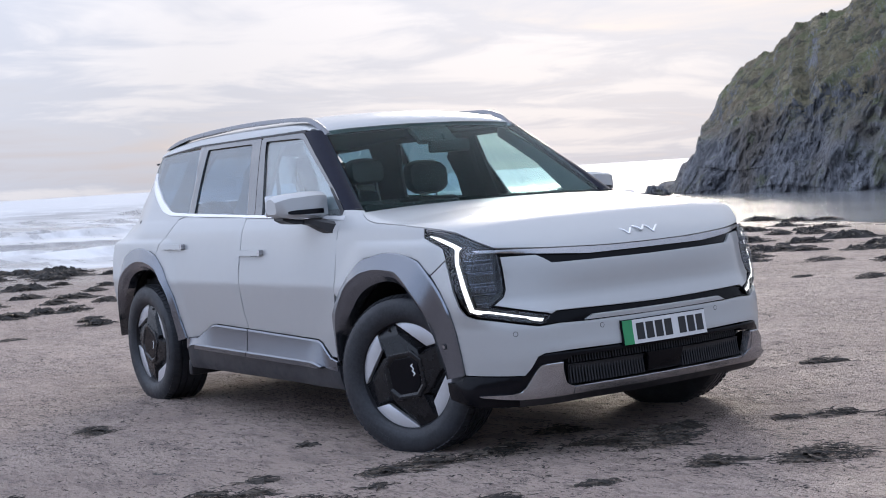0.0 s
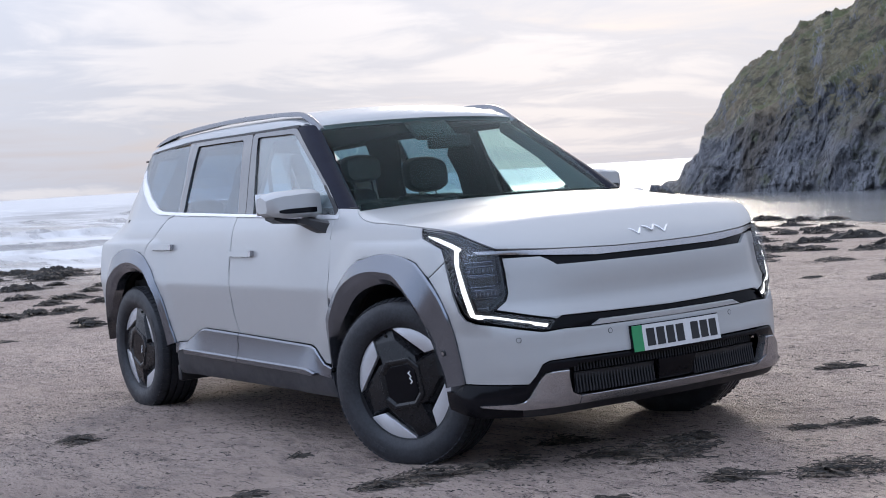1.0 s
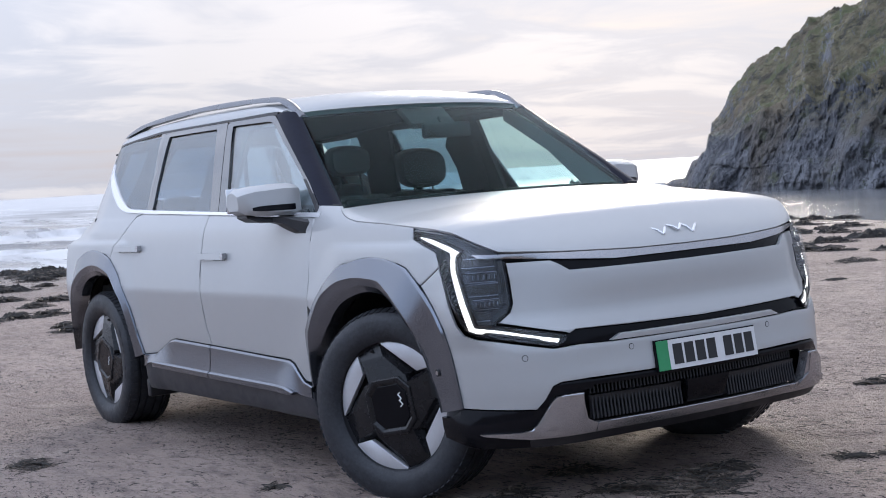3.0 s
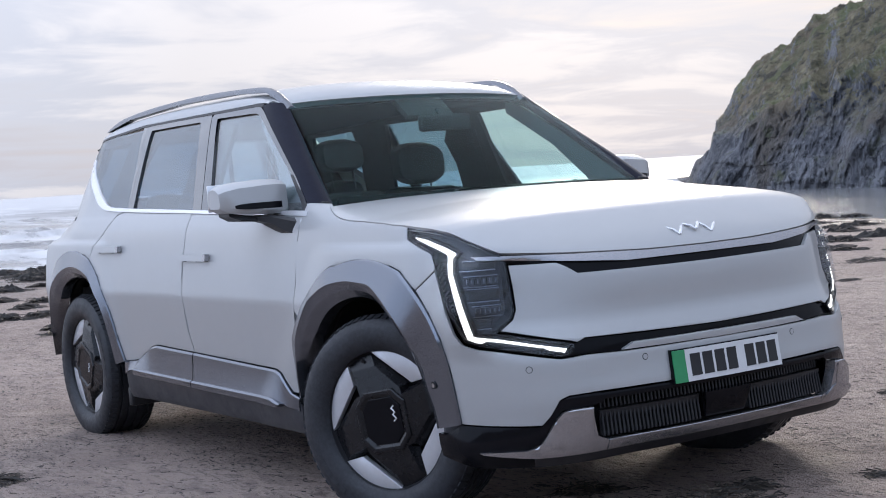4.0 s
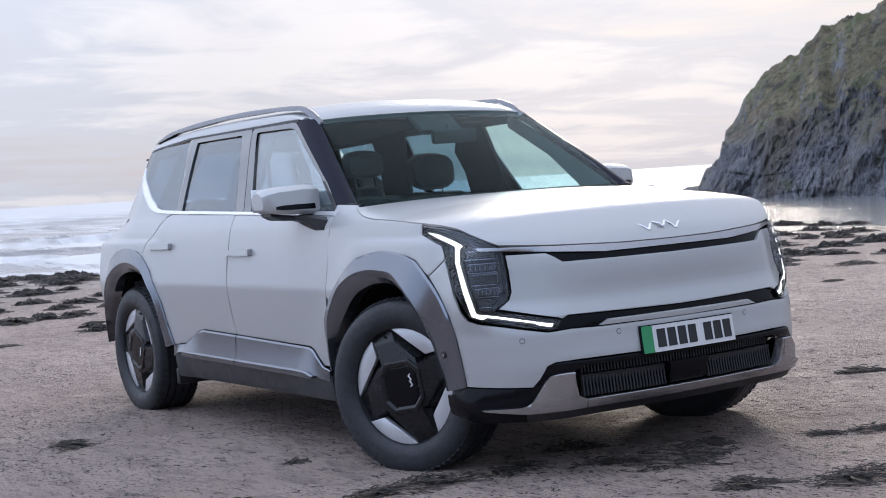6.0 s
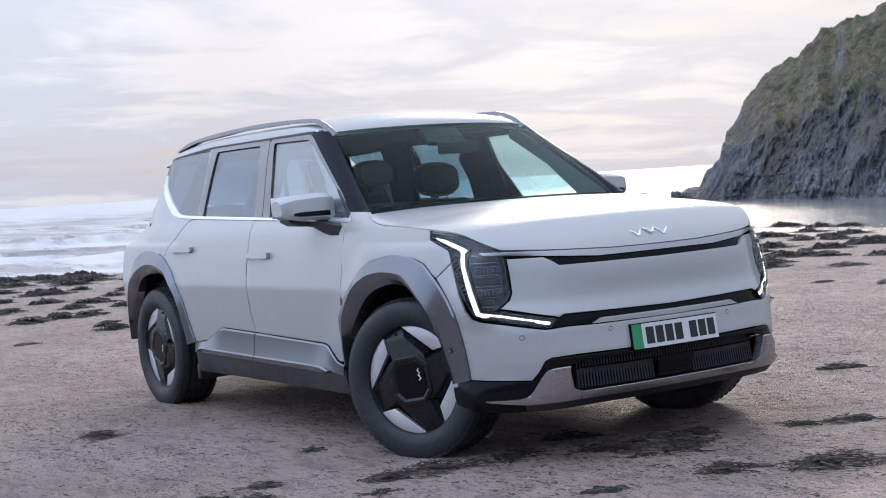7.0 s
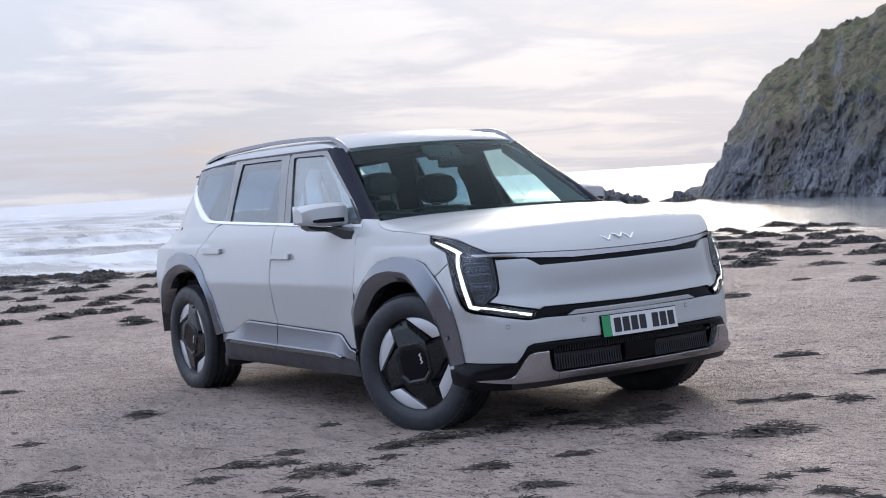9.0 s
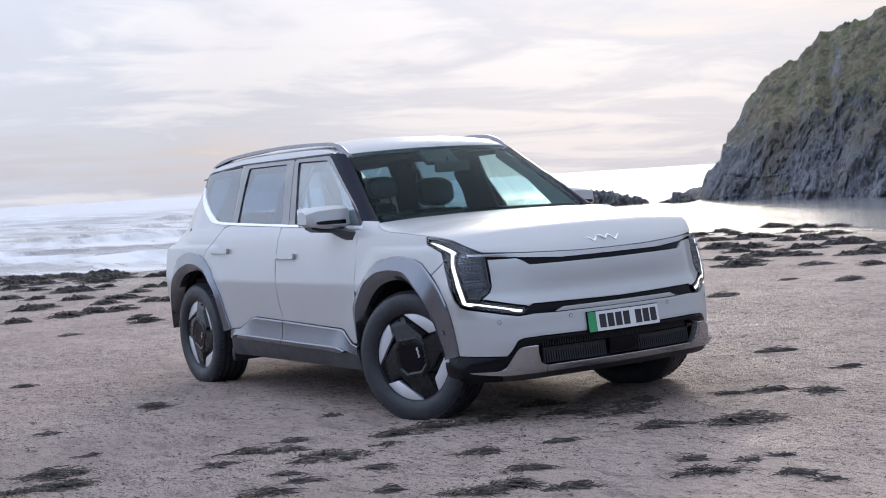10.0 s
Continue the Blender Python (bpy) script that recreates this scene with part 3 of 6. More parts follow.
RUBBER = mat("tyre_rubber", (0.035, 0.037, 0.044), 0.52, spec=0.45, vary=0.5, vary_scale=9.0, bump=0.0012, bump_scale=90.0, rough_vary=0.12)
PIANO = mat("piano_black_window_frame", (0.012, 0.013, 0.017), 0.05, spec=1.0, vary=0.2, vary_scale=5.0, coat=1.0)
PILLAR = mat("deep_black_pillar", (0.010, 0.012, 0.024), 0.18, spec=0.08, vary=0.2, vary_scale=5.0)
SILL = mat("dark_grey_sill_plastic", (0.045, 0.047, 0.055), 0.38, vary=0.3, vary_scale=5.0, rough_vary=0.1, bump=0.0006, bump_scale=140.0)
RAIL = mat("dark_grey_roof_rail", (0.19, 0.195, 0.21), 0.30, 0.7, vary=0.05, vary_scale=5.0, rough_vary=0.05)
WHEEL_BLACK = mat("black_wheel_lacquer", (0.010, 0.010, 0.012), 0.26, spec=0.45, vary=0.25, vary_scale=9.0, rough_vary=0.06)
CABIN = mat("dark_cabin_trim", (0.020, 0.021, 0.023), 0.7, vary=0.3, vary_scale=8.0, bump=0.001, bump_scale=120.0)
SEAT = mat("black_seat_leather", (0.018, 0.018, 0.020), 0.5, vary=0.3, vary_scale=9.0, bump=0.002, bump_scale=60.0)
PLATE_WHITE = mat("plate_white", (0.70, 0.70, 0.70), 0.35, vary=0.06, vary_scale=14.0)
PLATE_GREEN = mat("plate_green", (0.04, 0.30, 0.12), 0.35, vary=0.1, vary_scale=14.0)
PLATE_INK = mat("plate_black", (0.02, 0.02, 0.022), 0.4, vary=0.1, vary_scale=20.0)
LAMP_BODY = mat("smoky_lamp_housing", (0.055, 0.058, 0.070), 0.3, 0.3, vary=0.3, vary_scale=14.0, rough_vary=0.08)
TRIM_LIGHT = mat("pale_grey_cabin_trim", (0.30, 0.31, 0.32), 0.8, vary=0.1, vary_scale=9.0, bump=0.001, bump_scale=150.0)
REFLECTOR = mat("lamp_reflector", (0.20, 0.21, 0.25), 0.15, 0.8, vary=0.1, vary_scale=20.0)


def glass_material(name, tint, least=0.03, most=0.6, power=5.0):
    """Thin glass: a tinted see-through body with a gloss that grows towards grazing angles."""
    m = bpy.data.materials.new(name)
    m.use_nodes = True
    n, l = m.node_tree.nodes, m.node_tree.links
    n.remove(n["Principled BSDF"])
    see, shine, mix, lw = n.new("ShaderNodeBsdfTransparent"), n.new("ShaderNodeBsdfGlossy"), n.new("ShaderNodeMixShader"), n.new("ShaderNodeLayerWeight")
    see.inputs["Color"].default_value = (*tint, 1)
    shine.inputs["Roughness"].default_value = 0.015
    lw.inputs["Blend"].default_value = 0.5
    fac = node_math(n, l, "MULTIPLY_ADD", node_math(n, l, "POWER", lw.outputs["Facing"], power), most)
    fac.node.inputs[2].default_value = least
    l.new(fac, mix.inputs[0])
    l.new(see.outputs[0], mix.inputs[1])
    l.new(shine.outputs[0], mix.inputs[2])
    l.new(mix.outputs[0], n["Material Output"].inputs["Surface"])
    return m


GLASS = glass_material("green_tinted_glass", (0.84, 0.975, 0.96), 0.008, 0.36)
SIDE_GLASS = glass_material("green_tinted_side_glass", (0.88, 0.95, 0.97), 0.09, 0.55, 2.2)
PRIVACY = glass_material("privacy_glass", (0.50, 0.60, 0.68), 0.09, 0.5, 2.2)
CLEAR = glass_material("clear_lamp_lens", (0.97, 0.98, 0.99), 0.03, 0.2, 4.5)


def glow(name, colour, strength):
    m = bpy.data.materials.new(name)
    m.use_nodes = True
    b = m.node_tree.nodes["Principled BSDF"]
    b.inputs["Base Color"].default_value = (0.9, 0.9, 0.9, 1)
    b.inputs["Emission Color"].default_value = (*colour, 1)
    b.inputs["Emission Strength"].default_value = strength
    return m


DRL = glow("lit_daytime_lamp", (1.0, 0.97, 0.92), 1.6)

# ---- car builders ----
CAR_TURN = Matrix(((0.99992, -0.00007, -0.01269, 0), (0, 0.99998, -0.00589, 0), (0.01269, 0.00589, 0.9999, 0), (0, 0, 0, 1)))
car = new("suv")
tagged(car, "pale grey seven-seat electric SUV parked on damp sand", "car")
car.matrix_world = CAR_TURN


def both_ways(half):
    """A closed outline symmetric about u = 0, from its right half."""
    return half + [(-u, z) for u, z in reversed(half) if abs(u) > 1e-6]


def skin_bm(outline, off=0.0, thick=0.018, side=-1, roll=0.006, step_u=0.06, step_z=0.04, tilt=0.0):
    """A panel of the body's skin: a flat outline in (u, z), finely cut, laid on the skin and given thickness and rolled edges."""
    bm = bmesh.new()
    way = bm.verts.layers.float_vector.new("way")
    kind = bm.verts.layers.int.new("front")
    f = bm.faces.new([bm.verts.new((u, z, 0)) for u, z in outline])
    bmesh.ops.triangulate(bm, faces=[f])
    if roll:
        bmesh.ops.dissolve_limit(bm, angle_limit=0.01, verts=bm.verts[:], edges=bm.edges[:])
        bmesh.ops.inset_region(bm, faces=bm.faces[:], thickness=roll, use_even_offset=False)
    rim_verts = {v for e in bm.edges if e.is_boundary for v in e.verts}
    us, zs = [v.co.x for v in bm.verts], [v.co.y for v in bm.verts]
    for k in range(math.floor(min(us) / step_u), math.ceil(max(us) / step_u) + 1):
        bmesh.ops.bisect_plane(bm, geom=bm.verts[:] + bm.edges[:] + bm.faces[:], plane_co=(k * step_u, 0, 0), plane_no=(1, 0, 0))
    for k in range(math.floor(min(zs) / step_z), math.ceil(max(zs) / step_z) + 1):
        bmesh.ops.bisect_plane(bm, geom=bm.verts[:] + bm.edges[:] + bm.faces[:], plane_co=(0, k * step_z, 0), plane_no=(0, 1, 0))
    rim_verts = {v for e in bm.edges if e.is_boundary for v in e.verts}
    flat = {v: (v.co.x, v.co.y) for v in bm.verts}
    top = max(z for _, z in flat.values())
    made = bmesh.ops.extrude_face_region(bm, geom=bm.faces[:], use_keep_orig=True)
    back = [g for g in made["geom"] if isinstance(g, bmesh.types.BMVert)]
    back_flat = [(v, v.co.x, v.co.y) for v in back]
    for v, (u, z) in flat.items():
        d = off - (roll * 0.7 if v in rim_verts else 0.0) + tilt * (top - z)
        v.co = shell_any(u, z, d, side)
        v[way] = skin_normal(u, z, side, tilt)
        v[kind] = 2 if v in rim_verts else 1
    for v, u, z in back_flat:
        v.co = shell_any(u, z, off - thick, side)
    return bm


def skin_normal(u, z, side, tilt=0.0, e=0.006):
    """Outward direction of the skin, so that reflections run smoothly over the cuts."""
    a, b = Vector(shell_any(u - e, z, 0.0, side)), Vector(shell_any(u + e, z, 0.0, side))
    c, d = Vector(shell_any(u, z - e, tilt * e, side)), Vector(shell_any(u, z + e, -tilt * e, side))
    n_ = (b - a).cross(d - c)
    out = Vector(shell_any(u, z, 0.1, side)) - Vector(shell_any(u, z, 0.0, side))
    n_ = n_ if n_.dot(out) > 0 else -n_
    return n_.normalized() if n_.length > 1e-9 else out.normalized()


def shell_any(u, z, off, side):
    return shell(u, z, off, side) if u >= 0 else shell(-u, z, off, -side)


def skin(name, outline, material, parent, side=-1, off=0.0, thick=0.018, roll=0.006, label="", **more):
    return part(name, skin_bm(outline, off, thick, side, roll, **more), material, parent, label)


def thicken(bm, thick, up):
    """Turns an open sheet into a slab, thick metres to the side away from up."""
    bmesh.ops.recalc_face_normals(bm, faces=bm.faces[:])
    total = Vector((0, 0, 0))
    for f in bm.faces:
        total += f.normal * f.calc_area()
    if total.dot(Vector(up)) < 0:
        bmesh.ops.reverse_faces(bm, faces=bm.faces[:])
    bm.normal_update()
    base, edge = bm.faces[:], [e for e in bm.edges if e.is_boundary]
    low = {v: v.co - v.normal * thick for v in bm.verts}
    low = {v: bm.verts.new(p) for v, p in low.items()}
    for f in base:
        bm.faces.new([low[v] for v in reversed(f.verts)])
    for e in edge:
        f = e.link_faces[0]
        vs = list(f.verts)
        i = vs.index(e.verts[0])
        a, b = (e.verts[0], e.verts[1]) if vs[(i + 1) % len(vs)] == e.verts[1] else (e.verts[1], e.verts[0])
        bm.faces.new((b, a, low[a], low[b]))
    return bm


def band_bm(rows_, side=-1, close_back=0.012):
    """A strip lofted through rows of (u, z, off), with a back face for thickness."""
    bm = bmesh.new()
    grid = []
    for row in rows_:
        grid.append([bm.verts.new(shell_any(u, z, o, side)) for u, z, o in row])
    loop = grid + grid[:1] if close_back else grid
    for a, b in zip(loop, loop[1:]):
        for i in range(len(a) - 1):
            bm.faces.new((a[i], a[i + 1], b[i + 1], b[i]))
    if close_back:
        bm.faces.new([row[0] for row in grid])
        bm.faces.new([row[-1] for row in reversed(grid)])
    return bm


def box_bm(cx, cy, cz, sx, sy, sz, bevel=0.01, seg=2, turn=None):
    bm = bmesh.new()
    bmesh.ops.create_cube(bm, size=1.0)
    for v in bm.verts:
        v.co = Vector((v.co.x * sx, v.co.y * sy, v.co.z * sz))
    if bevel:
        bmesh.ops.bevel(bm, geom=bm.edges[:], offset=bevel, segments=seg, affect="EDGES", profile=0.5)
    m = Matrix.Translation((cx, cy, cz)) @ (turn or Matrix())
    bmesh.ops.transform(bm, matrix=m, verts=bm.verts[:])
    return bm


def add_bm(bm, other):
    me = bpy.data.meshes.new("tmp")
    other.to_mesh(me)
    other.free()
    bm.from_mesh(me)
    bpy.data.meshes.remove(me)
    return bm


def hull_bm(sections, cap=True):
    """A closed body lofted through rings of points."""
    bm = bmesh.new()
    rings = [[bm.verts.new(p) for p in ring] for ring in sections]
    n = len(rings[0])
    for a, b in zip(rings, rings[1:]):
        for i in range(n):
            bm.faces.new((a[i], a[(i + 1) % n], b[(i + 1) % n], b[i]))
    if cap:
        bm.faces.new(rings[0][::-1])
        bm.faces.new(rings[-1])
    return bm


def tube_bm(points, radius, n=8, flat=1.0):
    """A bar along points; flat squeezes its height."""
    rings = []
    for i, p in enumerate(points):
        a, b = Vector(points[max(i - 1, 0)]), Vector(points[min(i + 1, len(points) - 1)])
        d = (b - a).normalized()
        s = d.cross(Vector((0, 0, 1))).normalized() if abs(d.z) < 0.95 else Vector((0, 1, 0))
        t = s.cross(d)
        rings.append([Vector(p) + s * radius * math.cos(2 * math.pi * k / n) + t * radius * flat * math.sin(2 * math.pi * k / n) for k in range(n)])
    return hull_bm(rings)


def patch_bm(edge_a, edge_b, edge_c, edge_d, crown, n_a=40, n_b=40, thick=0.018):
    """A Coons patch: edge_a (at v = 0) and edge_b (at v = 1) run across, edge_c (at s = 0) and edge_d (at s = 1) run along; crown(s, v) lifts it."""
    def at(edge, t):
        f = t * (len(edge) - 1)
        i = min(int(f), len(edge) - 2)
        return Vector(edge[i]).lerp(Vector(edge[i + 1]), f - i)
    bm = bmesh.new()
    top = []
    for j in range(n_b + 1):
        v = j / n_b
        row = []
        for i in range(n_a + 1):
            s = i / n_a
            p = at(edge_a, s) * (1 - v) + at(edge_b, s) * v + at(edge_c, v) * (1 - s) + at(edge_d, v) * s
            p -= (1 - s) * (1 - v) * at(edge_a, 0) + s * (1 - v) * at(edge_a, 1) + (1 - s) * v * at(edge_b, 0) + s * v * at(edge_b, 1)
            p = p + Vector(crown(s, v))
            row.append(bm.verts.new(p))
        top.append(row)
    for a, b in zip(top, top[1:]):
        for i in range(n_a):
            bm.faces.new((a[i], a[i + 1], b[i + 1], b[i]))
    return thicken(bm, thick, (0.2, 0, 1)) if thick else bm


# ---- outlines on the skin, u metres round from the nose and z up ----
F_OUT = [(2.185, 0.42), (2.17, 0.54), (2.155, 0.66), (2.086, 0.738), (1.997, 0.819), (1.876, 0.916), (1.81, 0.947), (1.746, 0.956), (1.384, 0.953), (1.321, 0.934),
         (1.251, 0.876), (1.169, 0.788), (1.111, 0.70), (1.085, 0.581), (1.075, 0.502), (1.066, 0.40)]
F_IN = [(2.14, 0.42), (2.12, 0.55), (2.088, 0.657), (2.004, 0.752), (1.928, 0.821), (1.811, 0.872), (1.723, 0.888), (1.578, 0.89), (1.479, 0.88), (1.407, 0.834),
        (1.326, 0.755), (1.251, 0.646), (1.226, 0.515), (1.197, 0.405), (1.19, 0.36)]
F_LIP = [(2.14, 0.40), (2.12, 0.54), (1.975, 0.686), (1.843, 0.78), (1.73, 0.82), (1.603, 0.838), (1.504, 0.828), (1.411, 0.783), (1.325, 0.673), (1.263, 0.533),
         (1.229, 0.402), (1.215, 0.33)]
R_OUT = [(5.335, 0.395), (5.31, 0.44), (5.24, 0.60), (5.129, 0.784), (4.994, 0.958), (4.879, 0.997), (4.539, 0.992), (4.449, 0.967), (4.315, 0.879), (4.18, 0.70), (4.135, 0.55), (4.095, 0.44)]
R_IN = [(5.34, 0.36), (5.27, 0.50), (5.194, 0.633), (4.989, 0.836), (4.818, 0.903), (4.532, 0.912), (4.402, 0.877), (4.25, 0.732), (4.20, 0.553), (4.192, 0.372)]
R_LIP = [(5.36, 0.32), (5.279, 0.494), (5.008, 0.74), (4.85, 0.839), (4.63, 0.868), (4.495, 0.855), (4.34, 0.789), (4.25, 0.627), (4.235, 0.369), (4.22, 0.27)]
SILL_TOP_F = [(3.213, 0.534), (2.381, 0.511), (2.335, 0.497), (2.257, 0.424), (2.19, 0.42)]
SILL_TOP_R = [(4.09, 0.44), (3.948, 0.454), (3.727, 0.533), (3.65, 0.546), (3.221, 0.535)]
HOOD_SIDE = [(1.882, 1.176), (1.862, 1.162), (1.83, 1.147), (1.785, 1.134), (1.72, 1.124), (1.526, 1.112), (1.30, 1.094), (1.177, 1.081), (1.085, 1.064), (1.0, 1.028), (0.882, 0.983)]
HOOD_FRONT = [(0.882, 0.983), (0.62, 0.968), (0.255, 0.954), (0.0, 0.952)]
LAMP = [(1.30, 1.089), (1.294, 1.042), (1.162, 0.992), (1.108, 0.893), (1.066, 0.808), (1.022, 0.727), (1.003, 0.694), (0.950, 0.673), (0.688, 0.622), (0.657, 0.624),
        (0.630, 0.656), (0.64, 0.664), (0.901, 0.713), (0.850, 0.755), (0.838, 0.786), (0.849, 0.870), (0.860, 0.946), (0.882, 0.978), (0.995, 1.025), (1.064, 1.050), (1.159, 1.073)]
DRL_LINE = [(1.267, 1.053), (1.260, 1.045), (1.157, 1.010), (1.096, 0.986), (1.089, 0.972), (0.996, 0.690), (0.949, 0.681), (0.936, 0.687), (0.739, 0.652), (0.726, 0.644), (0.669, 0.632), (0.656, 0.649),
            (0.974, 0.709), (1.064, 0.974), (1.052, 0.990), (1.11, 1.015), (1.198, 1.043)]
LENS_BOX = [(1.044, 0.966), (0.872, 0.950), (0.859, 0.857), (0.850, 0.786), (0.860, 0.762), (0.915, 0.718), (0.970, 0.716)]


def shrink(outline, d):
    """An outline drawn in by d metres."""
    n = len(outline)
    area = sum(a[0] * b[1] - b[0] * a[1] for a, b in zip(outline, outline[1:] + outline[:1]))
    s = 1 if area > 0 else -1
    out = []
    for i in range(n):
        a, b, c = outline[i - 1], outline[i], outline[(i + 1) % n]
        e1, e2 = (b[0] - a[0], b[1] - a[1]), (c[0] - b[0], c[1] - b[1])
        l1, l2 = math.hypot(*e1) or 1, math.hypot(*e2) or 1
        n1, n2 = (-e1[1] / l1 * s, e1[0] / l1 * s), (-e2[1] / l2 * s, e2[0] / l2 * s)
        m = (n1[0] + n2[0], n1[1] + n2[1])
        k = min(2.0 / max(m[0] ** 2 + m[1] ** 2, 0.5), 2.5)
        out.append((b[0] + m[0] * d * k, b[1] + m[1] * d * k))
    return out


def gap(outline, d=0.0025):
    return shrink(outline, d)


# ---- body sides ----
def build_side(side):
    fender = [(1.302, 1.093), (1.526, 1.110), (1.72, 1.121), (1.788, 1.131), (1.835, 1.144), (1.868, 1.160), (1.888, 1.175), (1.91, 1.190), (2.10, 1.198), (2.098, 1.16), (2.102, 1.064), (2.109, 0.884), (2.128, 0.765)] + F_OUT[3:11] + \
             [(1.236, 0.867), (1.134, 0.935), (1.15, 0.989), (1.296, 1.045)]
    if side > 0:
        fender = [(u, min(z, 1.164)) for u, z in fender]
    skin("front_fender", gap(fender), PAINT, car, side, step_u=0.03, step_z=0.018)
    door_edge = [(2.09, 1.148), (2.102, 1.064), (2.109, 0.884), (2.128, 0.747), (2.15, 0.561), (2.168, 0.44)]
    b_seam = [(3.213, 0.534), (3.235, 0.627), (3.239, 0.80), (3.237, 0.90), (3.222, 1.049), (3.21, 1.183)]
    f_door = skin("front_door", gap([(2.09, 1.148), (2.95, 1.175), (3.21, 1.183)] + b_seam[-2::-1] + SILL_TOP_F[1:] + door_edge[:0:-1]), PAINT, car, side, step_z=0.02)
    r_edge = [(4.19, 1.19), (4.30, 1.10), (4.40, 1.035), (4.452, 0.968)]
    r_door = skin("rear_door", gap(b_seam + [(4.10, 1.209)] + r_edge + R_OUT[8:] + SILL_TOP_R[1:]), PAINT, car, side, step_z=0.02)
    quarter = [(4.10, 1.211), (4.346, 1.222), (4.44, 1.236), (4.507, 1.259), (4.59, 1.298), (4.677, 1.346), (4.80, 1.428), (4.904, 1.496), (4.93, 1.594), (5.14, 1.58), (5.40, 1.50), (5.62, 1.30), (5.70, 1.08),
               (5.71, 0.75), (5.71, 0.44), (5.34, 0.43)] + R_OUT[2:8] + r_edge[::-1][1:]
    skin("rear_quarter_panel", gap(quarter), PAINT, car, side, step_z=0.02)
    # satin lower door panels over a black sill
    for door, top, low, s_top, s_low in (
            (f_door, [(3.211, 0.533), (2.383, 0.508), (2.338, 0.496), (2.262, 0.420), (2.195, 0.404)], [(3.214, 0.404), (2.40, 0.394), (2.345, 0.384), (2.285, 0.362), (2.20, 0.350)],
             [(3.213, 0.405), (2.39, 0.395), (2.315, 0.374)], [(3.213, 0.373), (2.405, 0.362), (2.335, 0.360)]),
            (r_door, [(3.222, 0.533), (3.65, 0.544), (3.727, 0.531), (3.94, 0.452), (4.085, 0.440)], [(3.222, 0.404), (3.60, 0.410), (3.90, 0.415), (4.03, 0.398), (4.11, 0.372)],
             [(3.223, 0.405), (3.60, 0.411), (3.925, 0.416)], [(3.223, 0.374), (3.60, 0.379), (3.94, 0.384)])):
        t_, b_ = resample_raw(top, 48), resample_raw(low, 48)
        ends = [ease(47 - k, 0, 9) for k in range(48)]

        def between(f):
            return [(p[0] * (1 - f) + q[0] * f, p[1] * (1 - f) + q[1] * f) for p, q in zip(t_, b_)]
        part("lower_door_panel", band_bm([[(*p, -0.012) for p in t_], [(*p, 0.003) for p in t_], [(*p, 0.010) for p in between(0.08)], [(*p, 0.010 + 0.010 * e) for p, e in zip(between(0.5), ends)], [(*p, 0.010 + 0.025 * e) for p, e in zip(b_, ends)], [(*p, -0.012) for p in b_]], side),
             SATIN, door, "satin grey lower door panel", sharp=20)
        t_, b_ = resample_raw(s_top, 40), resample_raw(s_low, 40)
        part("step_strip", band_bm([[(*p, 0.012) for p in t_], [(*p, 0.041) for p in t_], [(*p, 0.050) for p in between(0.25)], [(*p, 0.049) for p in b_], [(*p, 0.010) for p in b_]], side), SATIN, door, "satin grey step strip", sharp=20)
    skin("sill", [(4.10, 0.405), (3.904, 0.412), (3.22, 0.40), (2.426, 0.388), (2.40, 0.354), (2.19, 0.38), (2.19, 0.25), (4.12, 0.25)], SILL, car, side, off=0.010, thick=0.05, roll=0.010, label="dark grey plastic sill")
    for name, out, inn, lip in (("front_wheel_arch", F_OUT, F_IN, F_LIP), ("rear_wheel_arch", R_OUT, R_IN, R_LIP)):
        hub = (1.615 if name[0] == "f" else 4.715, 0.30)
        turns = [math.atan2(z - hub[1], u - hub[0]) for u, z in out]
        turns = sorted(set(np.linspace(turns[0], turns[-1], 72)) | set(turns))

        def radial(line):
            tab = sorted((math.atan2(z - hub[1], u - hub[0]), math.hypot(u - hub[0], z - hub[1])) for u, z in line)
            r = [interp(tab, a) for a in turns]
            return [(hub[0] + q * math.cos(a), hub[1] + q * math.sin(a)) for q, a in zip(r, turns)]
        # the leading flank of the front arch stands upright
        upright = [ease(a, 2.15, 2.5) if name[0] == "f" else 0.0 for a in turns]
        o, i, l = radial(out), radial(inn), radial(lip)
        mid = [(a[0] * 0.94 + b[0] * 0.06, a[1] * 0.94 + b[1] * 0.06) for a, b in zip(o, i)]
        low = [(a[0] * 0.06 + b[0] * 0.94, a[1] * 0.06 + b[1] * 0.94) for a, b in zip(o, i)]
        rows_ = [[(*p, -0.012) for p in o], [(*p, 0.003) for p in o], [(*p, 0.010) for p in mid], [(*p, 0.027 - 0.026 * e) for p, e in zip(low, upright)], [(*p, 0.025 - 0.026 * e) for p, e in zip(i, upright)],
                 [(p[0] * 0.5 + q[0] * 0.5, p[1] * 0.5 + q[1] * 0.5, 0.012 - 0.018 * e) for p, q, e in zip(i, l, upright)], [(*q, -0.015) for q in l], [(*q, -0.07) for q in l], [(*p, -0.07) for p in i], [(*p, -0.03) for p in o]]
        arch = part(name, band_bm(rows_, side), SATIN, car, "satin grey wheel arch cladding", sharp=16)
        if name[0] == "f":
            for r, m_, lift in ((0.014, SATIN_BLACK, 0.020), (0.009, SILVER, 0.022)):
                skin("clip", [(1.178 + r * math.cos(2 * math.pi * k / 12), 0.534 + r * math.sin(2 * math.pi * k / 12)) for k in range(12)], m_, arch, side, off=lift - 0.012, thick=0.02, roll=0.002, label="round trim clip")
